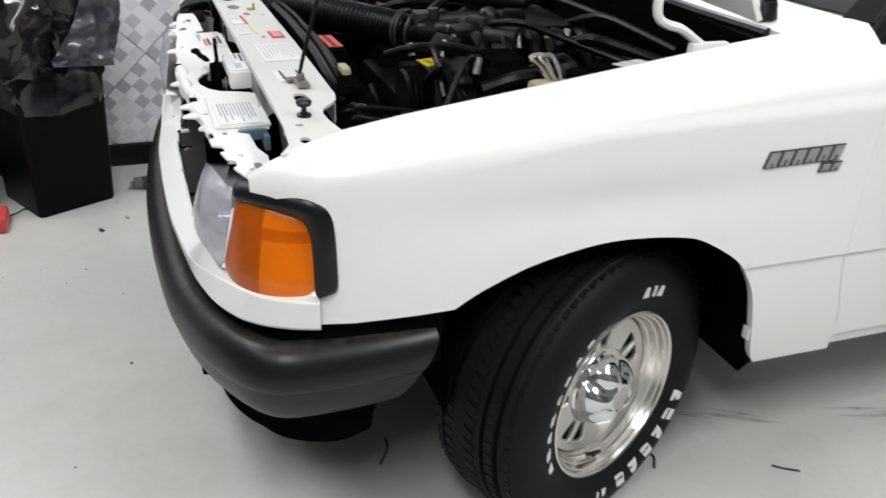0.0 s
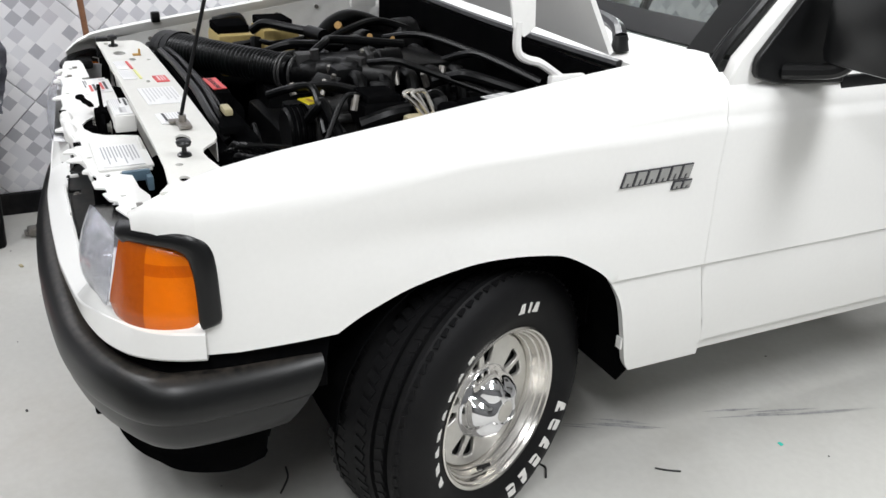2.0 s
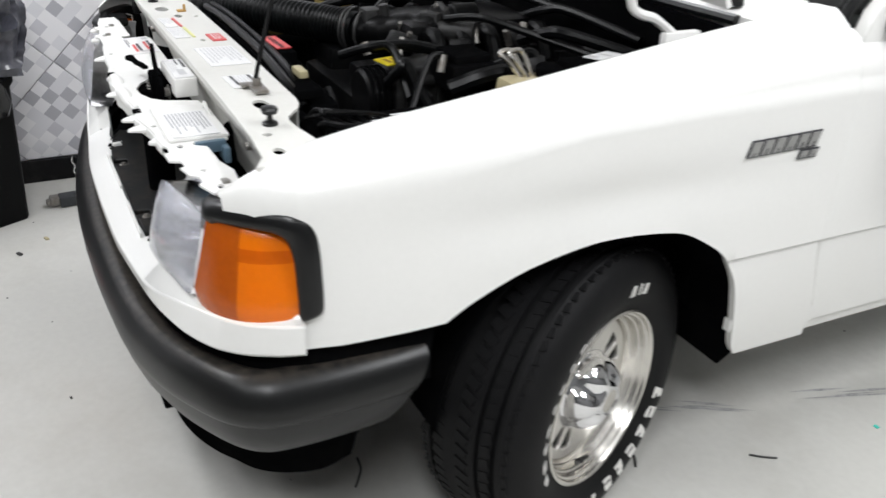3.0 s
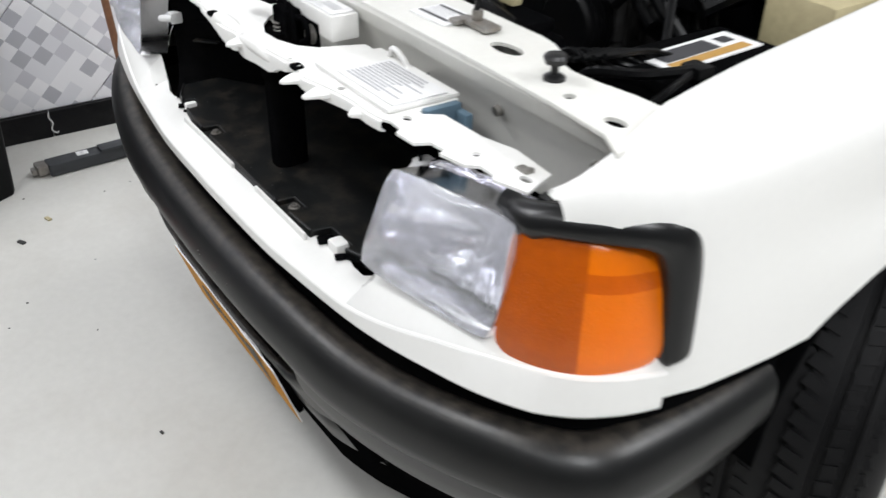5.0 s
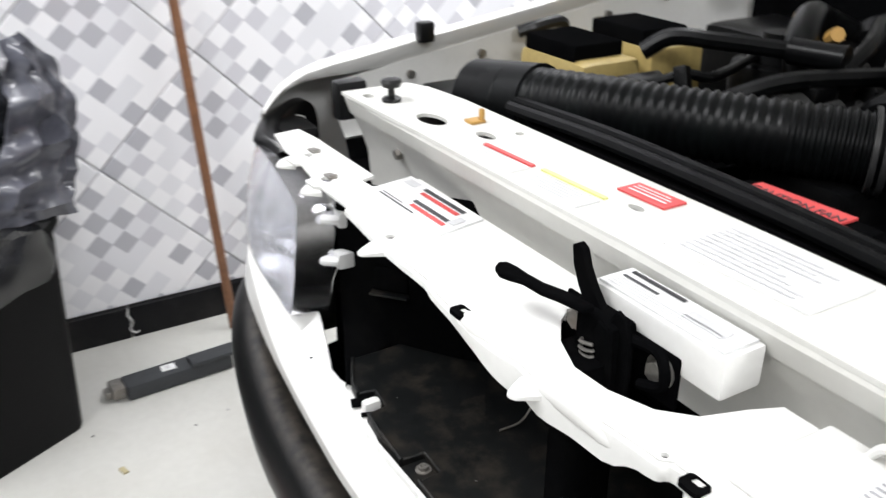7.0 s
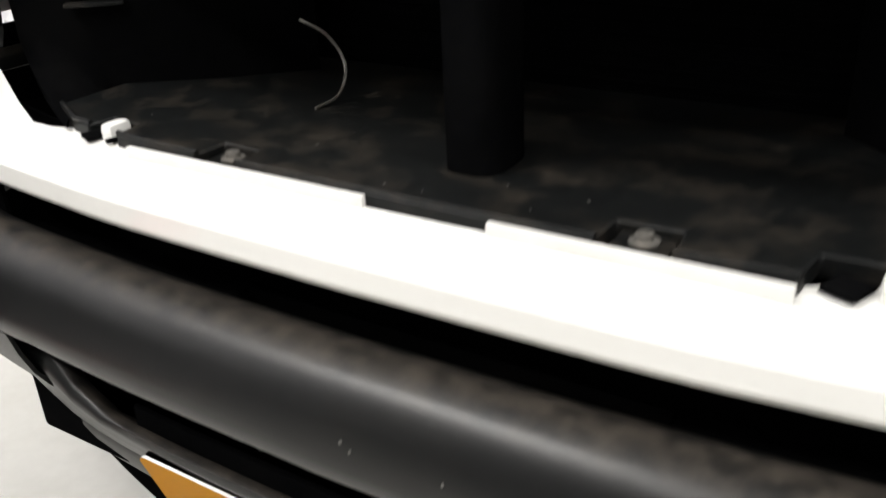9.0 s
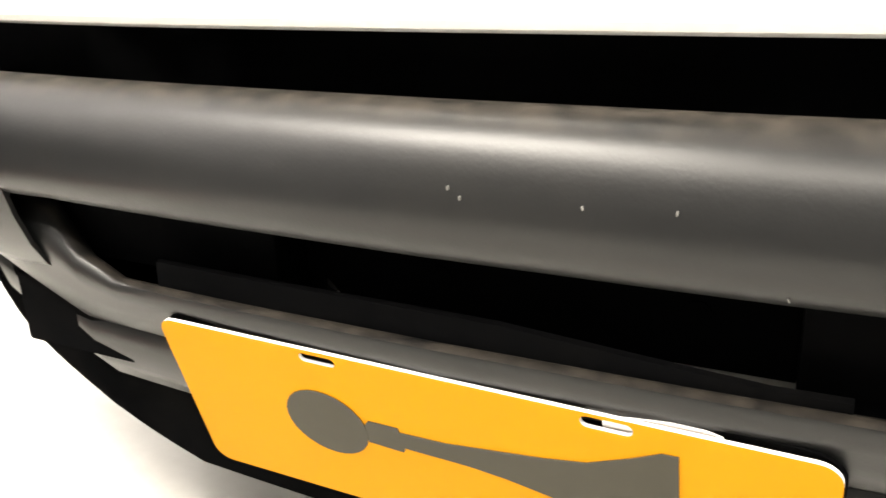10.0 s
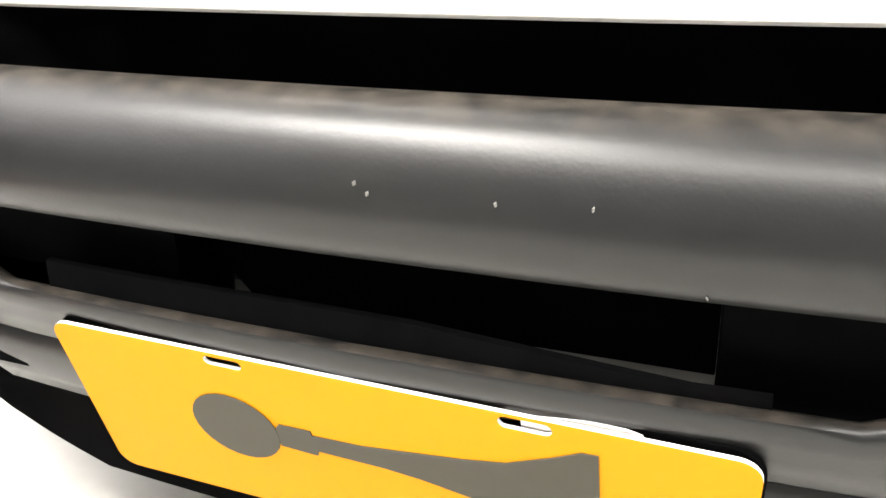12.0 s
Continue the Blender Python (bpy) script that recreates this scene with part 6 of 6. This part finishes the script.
lathe(bm, (0.06, 0.41, 0.74), (0, -1, 0), [(0, 0.075), (0.006, 0.082), (0.012, 0.07), (0.02, 0.082), (0.03, 0.03)], 28)
part("pulley", bm, ENGINE, truck, "dark belt pulley")
bm = lathe(bmesh.new(), (0.19, 0.41, 0.78), (0, -1, 0), [(0, 0.035), (0.02, 0.035)], 20)
part("pulley", bm, ENGINE, truck, "dark belt pulley")
bm = bmesh.new()
pts = [(0.285, 0.382, 0.885), (0.33, 0.382, 0.85), (0.30, 0.382, 0.80), (0.15, 0.39, 0.66), (0.05, 0.39, 0.655), (-0.03, 0.39, 0.74), (0.05, 0.39, 0.825), (0.16, 0.386, 0.83), (0.285, 0.382, 0.885)]
tube(bm, pts, 0.006, 6, steps=8)
part("drive_belt", bm, RUBBER, truck, "black ribbed drive belt")
# coil pack, hoses, reservoirs and loose details
bm = boxes(((0.36, 0.66, 0.915), (0.13, 0.11, 0.06), 0.012), ((0.36, 0.66, 0.952), (0.10, 0.085, 0.02), 0.006))
part("ignition_coil", bm, DARK, truck, "black ignition coil pack")
bm = bmesh.new()
for k, (a, b, c_, r) in enumerate((((0.33, 0.50, 0.90), (0.36, 0.53, 0.94), (0.44, 0.55, 0.86), 0.012), ((0.20, 0.44, 0.93), (0.28, 0.53, 0.955), (0.40, 0.52, 0.88), 0.010),
                                ((0.40, 0.72, 0.93), (0.46, 0.78, 0.96), (0.52, 0.80, 0.86), 0.012), ((0.15, 0.72, 0.98), (0.28, 0.80, 0.99), (0.42, 0.95, 0.94), 0.009),
                                ((-0.05, 0.62, 0.96), (-0.12, 0.72, 0.99), (-0.05, 0.90, 0.98), 0.012), ((-0.30, 0.55, 0.92), (-0.22, 0.66, 0.96), (-0.18, 0.85, 0.95), 0.014),
                                ((0.28, 0.85, 0.95), (0.40, 0.90, 0.985), (0.50, 1.02, 0.95), 0.014), ((0.10, 0.95, 0.96), (0.25, 1.0, 1.0), (0.45, 1.06, 0.97), 0.011),
                                ((-0.2, 0.9, 0.97), (0.0, 0.98, 1.0), (0.2, 1.05, 0.98), 0.010), ((0.36, 0.62, 0.95), (0.40, 0.56, 0.955), (0.45, 0.50, 0.87), 0.007),
                                ((0.42, 0.60, 0.90), (0.45, 0.74, 0.93), (0.43, 0.9, 0.90), 0.018), ((-0.40, 0.50, 0.93), (-0.36, 0.62, 0.94), (-0.42, 0.80, 0.95), 0.008))):
    bm = bmesh.new()
    tube(bm, [a, ((a[0] + b[0]) / 2 + 0.01, (a[1] + b[1]) / 2, (a[2] + b[2]) / 2 + 0.012), b, c_], r, 9)
    part("engine_hose", bm, HOSE, truck, "black rubber engine hose")
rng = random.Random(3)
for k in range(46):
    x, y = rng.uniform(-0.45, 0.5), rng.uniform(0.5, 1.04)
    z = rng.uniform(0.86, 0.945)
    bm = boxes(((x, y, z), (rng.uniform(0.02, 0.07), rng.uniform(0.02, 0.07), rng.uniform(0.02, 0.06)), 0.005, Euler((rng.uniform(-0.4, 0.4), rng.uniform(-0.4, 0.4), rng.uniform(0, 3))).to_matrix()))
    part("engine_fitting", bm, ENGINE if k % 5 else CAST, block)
for k in range(16):
    x, y = rng.uniform(-0.3, 0.45), rng.uniform(0.52, 1.0)
    bm = cyl(bmesh.new(), (x, y, 0.93), (x + rng.uniform(-0.02, 0.02), y + rng.uniform(-0.02, 0.02), 0.965), rng.uniform(0.005, 0.011), 8)
    part("engine_bolt", bm, STEEL, block)
# pale reservoir beside the battery with bent metal pipes
bm = boxes(((0.545, 0.755, 0.885), (0.13, 0.17, 0.11), 0.02))
tank = part("washer_tank", bm, TANK_PALE, truck, "pale translucent washer tank")
part("cap", cyl(bmesh.new(), (0.53, 0.775, 0.936), (0.53, 0.775, 0.962), 0.032, 20, bev=0.004), DARK, tank, "black screw cap")
bm = bmesh.new()
tube(bm, [(0.515, 0.715, 0.935), (0.505, 0.690, 0.968), (0.498, 0.672, 0.984), (0.492, 0.684, 0.990), (0.490, 0.705, 0.984), (0.505, 0.728, 0.940)], 0.0052, 8)
part("metal_pipe", bm, ALLOY, truck, "bent bare aluminium pipe")
bm = bmesh.new()
tube(bm, [(0.523, 0.728, 0.935), (0.514, 0.703, 0.968), (0.507, 0.688, 0.985), (0.500, 0.702, 0.991), (0.497, 0.724, 0.984), (0.512, 0.742, 0.940)], 0.0052, 8)
part("metal_pipe", bm, ALLOY, truck, "bent bare aluminium pipe")
bm = boxes(((0.60, 0.90, 0.945), (0.16, 0.22, 0.06), 0.012))
fb = part("fuse_box", bm, DARK, truck, "black fuse box with a white label")
sheet("paper_label", (0.545, 0.84, 0.9755), (0.035, 0.02, 0), (-0.02, 0.07, 0), LABEL_WHITE, fb, text_lines(3))
# far inner wing details
for k in range(6):
    y = 0.30 + 0.14 * k
    bm = cyl(bmesh.new(), (-0.730, y, lerp(TOP, y) - 0.055), (-0.722, y, lerp(TOP, y) - 0.055), 0.007, 10)
    part("wing_bolt", bm, STEEL, truck)
bm = boxes(((-0.715, 0.32, 0.972), (0.022, 0.028, 0.034), 0.006))
part("bonnet_rest", bm, TRIM, truck, "black rubber bonnet rest")
bm = bmesh.new()
tube(bm, [(-0.705, 0.50, 0.955), (-0.69, 0.53, 0.965), (-0.69, 0.58, 0.968), (-0.70, 0.60, 0.94)], 0.011, 8)
part("grab_hook", bm, TRIM, truck)
bm = boxes(((-0.650, 0.15, 0.90), (0.03, 0.05, 0.06), 0.008))
part("end_seal", bm, TRIM, truck)


# ---------------------------------------------------------------- loose things
# dustbin with a crumpled bag
def bin_thing():
    t = thing("dustbin", "tall square black plastic bin beside the wall", "dustbin", (-1.40, -0.45, 0))
    rows = []
    for z, k in ((0.0, 0.90), (0.01, 0.92), (0.50, 1.0), (0.52, 1.06), (0.555, 1.07), (0.56, 1.04), (0.50, 0.97), (0.05, 0.88)):
        r = []
        w, d, c = 0.168 * k, 0.168 * k, 0.02
        for cx, cy, a0 in ((w - c, d - c, 0), (-w + c, d - c, 90), (-w + c, -d + c, 180), (w - c, -d + c, 270)):
            r += [Vector((cx + c * math.cos(radians(a0 + 30 * q)), cy + c * math.sin(radians(a0 + 30 * q)), z)) for q in range(4)]
        rows.append(r)
    bm = grid(rows, close=True)
    rot = Euler((0, 0, radians(28))).to_matrix()
    for v in bm.verts:
        v.co = rot @ v.co
    part("bin_body", bm, BIN, t, bevel=0.0)
    rows = []
    for z, k in ((0.522, 1.075), (0.53, 1.09), (0.55, 1.09), (0.556, 1.075), (0.55, 1.06)):
        rows.append([rot @ Vector((0.168 * k * math.cos(a) * (abs(math.cos(a)) ** 10 + abs(math.sin(a)) ** 10) ** -0.1,
                                   0.168 * k * math.sin(a) * (abs(math.cos(a)) ** 10 + abs(math.sin(a)) ** 10) ** -0.1, z)) for a in np.linspace(0, 2 * math.pi, 49)[:-1]])
    part("bin_rim", grid(rows, close=True), BIN, t)
    # bag hanging over the rim, crumpled
    bag = thing("bin_bag", "crumpled shiny black plastic bag over the bin rim", "bin bag", (-1.40, -0.45, 0.0))
    prof = [(0.40, 1.10), (0.46, 1.13), (0.54, 1.14), (0.60, 1.10), (0.68, 1.12), (0.74, 1.08), (0.79, 0.95), (0.82, 0.72), (0.84, 0.42), (0.85, 0.08)]
    n, m = 52, 30
    rows = []
    for j in range(m):
        f = j / (m - 1) * (len(prof) - 1)
        z = lerp([(q, p[0]) for q, p in enumerate(prof)], f)
        k = lerp([(q, p[1]) for q, p in enumerate(prof)], f)
        r = []
        for i in range(n):
            a = 2 * math.pi * (i + 0.5 * (j % 2)) / n
            ca, sa = math.cos(a), math.sin(a)
            sq = (abs(ca) ** 5 + abs(sa) ** 5) ** -0.2
            p = Vector((0.168 * ca * sq * k, 0.168 * sa * sq * k, z))
            q = Vector((ca, sa, z * 4.2))
            am = 0.3 if z < 0.54 else 1.0
            ridge = 0.5 - abs(noise.noise(q * 1.6)) * 1.4 + 0.35 * (0.5 - abs(noise.noise(q * 3.7 + Vector((3, 1, 2)))) * 1.6)
            p = Vector((p.x * (1 + 0.20 * am * ridge - 0.05), p.y * (1 + 0.20 * am * ridge - 0.05), 0))
            p.z = z + am * (0.07 * noise.noise(q * 1.3 + Vector((5, 0, 0))) + 0.03 * noise.noise(q * 4.1))
            p = rot @ p
            p.z += 0.30 * p.y * max(0, (z - 0.62) / 0.3)
            r.append(p)
        rows.append(r)
    bm = grid(rows, close=True)
    bmesh.ops.triangulate(bm, faces=bm.faces)
    part("bag_film", bm, BAG, bag, smooth=16)
    # pale inner film gathered up beside it
    inner = spline([(0.06, 0.19, 0.90), (0.12, 0.18, 0.80), (0.16, 0.14, 0.70), (0.18, 0.08, 0.62), (0.18, 0.06, 0.57)], 6)
    outer = spline([(0.0, 0.236, 0.905), (0.0, 0.297, 0.813), (0.02, 0.311, 0.72), (0.05, 0.285, 0.62), (0.08, 0.262, 0.54)], 6)
    rows = []
    for v, (a, b) in enumerate(zip(inner, outer)):
        r = []
        for u in range(11):
            p = a.lerp(b, u / 10)
            q = Vector((u * 0.5, v * 0.35, 7))
            r.append(p + Vector((0.03, 0.01, 0.008)) * (noise.noise(q) * 1.6 + abs(noise.noise(q * 2.3)) * 1.2 + 0.8 * math.sin(math.pi * u / 10)))
        rows.append(r)
    part("bag_fold", grid(rows), BAG_PALE, bag, "pale grey translucent fold of the bag", smooth=70, solid=0.001)


bin_thing()

# broomstick leaning on the wall
bm = bmesh.new()
cyl(bm, (-1.60, 0.207, 0.0), (-1.672, 0.137, 1.35), 0.0125, 14, bev=0.003)
tagged(part("broomstick", bm, WOOD), "brown wooden broomstick leaning on the tiled wall", "broomstick")

# black folded hand tool on the floor
tool = thing("hand_tool", "dark grey plastic hand tool lying on the floor", "hand tool", (-1.42, 0.0, 0))
rt = Euler((0, 0, radians(4))).to_matrix()
bm = boxes(((0.0, 0.0, 0.022), (0.062, 0.27, 0.040), 0.007, rt), ((0.002, 0.10, 0.046), (0.050, 0.14, 0.012), 0.004, rt))
part("body", bm, mat("dark_grey_plastic", (0.035, 0.038, 0.042), 0.5, bump=0.1), tool)
bm = boxes(((0.0, -0.150, 0.022), (0.055, 0.035, 0.030), 0.006, rt), ((0.0, -0.172, 0.016), (0.03, 0.018, 0.02), 0.004, rt))
part("tip", bm, STEEL, tool, "dull metal tip")
sheet("sticker", (-0.012, -0.04, 0.0425), (0.026, 0.0, 0), (0.0, 0.035, 0), LABEL_WHITE, tool, [(0.2, 0.3, 0.6, 0.3, GREY_INK)])

# dark cabinet and red case behind the bin
cab = thing("appliance", "grey appliance with a black base beside the bin", "appliance", (-1.45, -1.0, 0))
part("cabinet", boxes(((0, 0, 0.30), (0.34, 0.5, 0.42), 0.02)), mat("grey_enamel", (0.35, 0.36, 0.37), 0.3), cab)
part("base", boxes(((0, 0, 0.046), (0.36, 0.52, 0.09), 0.01)), SKIRT, cab)
part("dark_top", boxes(((0, 0.02, 0.70), (0.42, 0.56, 0.38), 0.03)), BIN, cab)
red = thing("tool_case", "small red plastic case on the floor", "tool case", (-1.16, -0.72, 0))
part("case", boxes(((0, 0, 0.03), (0.14, 0.20, 0.058), 0.012)), RED, red)
bm = bmesh.new()
tube(bm, [(-1.22, -0.66, 0.003), (-1.27, -0.60, 0.003), (-1.30, -0.575, 0.003), (-1.24, -0.52, 0.003)], 0.0025, 6)
tagged(part("cable", bm, HOSE), "thin black cable lying on the floor", "cable")


# floor marks and crumbs
def chip(x, y, size, material, label, turn=0.0):
    bm = boxes(((x, y, size[2] / 2), size, size[2] * 0.2, Euler((0, 0, turn)).to_matrix()))
    tagged(part("floor_chip", bm, material), label, "debris", "crumbs on the floor")


chip(-1.03, -0.298, (0.024, 0.012, 0.006), CHIP, "small dark chip on the floor", 0.5)
chip(-1.125, -0.205, (0.024, 0.012, 0.005), TANK_PALE, "small pale crumb on the floor", 0.3)
chip(-0.10, -0.222, (0.010, 0.006, 0.003), CHIP, "tiny dark crumb on the floor", 0.2)
chip(0.865, 1.67, (0.014, 0.010, 0.003), TEAL, "tiny teal crumb on the floor")
rng = random.Random(11)
for k in range(60):
    x, y = rng.uniform(-1.5, 1.6), rng.uniform(-0.9, 2.0)
    chip(x, y, (rng.uniform(0.003, 0.007), rng.uniform(0.002, 0.005), 0.0015), CHIP if k % 3 else GREASE, "tiny dark crumb on the floor", rng.uniform(0, 3))


def thread(pts, r, label):
    bm = bmesh.new()
    tube(bm, [(x, y, r) for x, y in pts], r, 6)
    tagged(part("plastic_strand", bm, CHIP), label, "debris", "strands on the floor")


thread([(0.815, 1.275), (0.835, 1.30), (0.853, 1.33)], 0.0028, "short dark plastic strand on the floor")
thread([(0.43, 0.378), (0.47, 0.372), (0.50, 0.355), (0.525, 0.338)], 0.0028, "short dark plastic strand on the floor")
thread([(0.68, 1.0), (0.70, 1.005), (0.735, 0.985)], 0.003, "short dark plastic strand on the floor")


def smear(x, y, lx, ly, turn, seed):
    rg = random.Random(seed)
    bm = bmesh.new()
    for k in range(9):
        o = rg.uniform(-0.5, 0.5) * ly
        a = rg.uniform(-0.5, 0.1) * lx
        b = a + rg.uniform(0.2, 0.6) * lx
        w = rg.uniform(0.002, 0.007)
        q = [Vector((a, o - w * 0.3, 0)), Vector(((a + b) / 2, o - w, 0)), Vector((b, o, 0)), Vector(((a + b) / 2, o + w, 0))]
        m = pose(x, y, 0.0006 + 0.0001 * k, 0, 0, turn)
        bm.faces.new([bm.verts.new(m @ p) for p in q])
    tagged(part("rubber_mark", bm, GREASE, smooth=0), "dark rubber scuff mark on the painted floor", "scuff mark", "scuffs", "stuff")


smear(0.74, 1.80, 0.50, 0.05, 72, 1)
smear(0.60, 1.28, 0.30, 0.05, 60, 2)
smear(0.95, 0.95, 0.25, 0.08, 65, 4)

# ---------------------------------------------------------------- wall tiles
def clip_poly(poly, axis, lim, keep_more):
    out = []
    for i in range(len(poly)):
        a, b = poly[i], poly[(i + 1) % len(poly)]
        ia, ib = (a[axis] >= lim) == keep_more, (b[axis] >= lim) == keep_more
        if ia:
            out.append(a)
        if ia != ib:
            t = (lim - a[axis]) / (b[axis] - a[axis])
            out.append((a[0] + (b[0] - a[0]) * t, a[1] + (b[1] - a[1]) * t))
    return out


def tiled_wall():
    """Square tiles laid on the diagonal, each an object in its own directions; the cut ones end at skirting and corners."""
    c, s = math.cos(radians(45)), math.sin(radians(45))
    org = (-0.06, 0.482)
    g = TILE / 2 - 0.0016
    shared = {}
    for i in range(-12, 22):
        for j in range(-8, 16):
            a, b = (i + 0.5) * TILE, (j + 0.5) * TILE
            cy, cz = org[0] + a * c - b * s, org[1] + a * s + b * c
            if cy < -1.9 or cy > 4.6 or cz < -0.3 or cz > ztop + 0.3:
                continue
            poly = [(-g, -g), (g, -g), (g, g), (-g, g)]
            world_p = [(cy + p * c - q * s, cz + p * s + q * c) for p, q in poly]
            w2 = clip_poly(clip_poly(world_p, 1, 0.094, True), 1, ztop - 0.003, False)
            if len(w2) < 3:
                continue
            whole = w2 == world_p
            loc = [((p - cy) * c + (q - cz) * s, -(p - cy) * s + (q - cz) * c) for p, q in w2]
            if whole and "m" in shared:
                me = shared["m"]
            else:
                bm = bmesh.new()
                mid = (sum(p for p, q in loc) / len(loc), sum(q for p, q in loc) / len(loc))
                lo = [bm.verts.new((0, p, q)) for p, q in loc]
                hi1 = [bm.verts.new((0.007, p, q)) for p, q in loc]
                k = 0.985
                hi = [bm.verts.new((0.009, mid[0] + (p - mid[0]) * k, mid[1] + (q - mid[1]) * k)) for p, q in loc]
                n = len(loc)
                for r0, r1 in ((lo, hi1), (hi1, hi)):
                    for q in range(n):
                        bm.faces.new((r0[q], r0[(q + 1) % n], r1[(q + 1) % n], r1[q]))
                bm.faces.new(hi)
                bmesh.ops.recalc_face_normals(bm, faces=bm.faces)
                me = bpy.data.meshes.new("tile")
                bm.to_mesh(me)
                bm.free()
                me.materials.append(TILE_MAT)
                if whole:
                    shared["m"] = me
            ob = new("tile", me)
            ob.matrix_basis = Matrix.Translation((x0 - 0.012, cy, cz)) @ Euler((radians(45), 0, 0)).to_matrix().to_4x4()
            ob.parent = wall_west


tiled_wall()
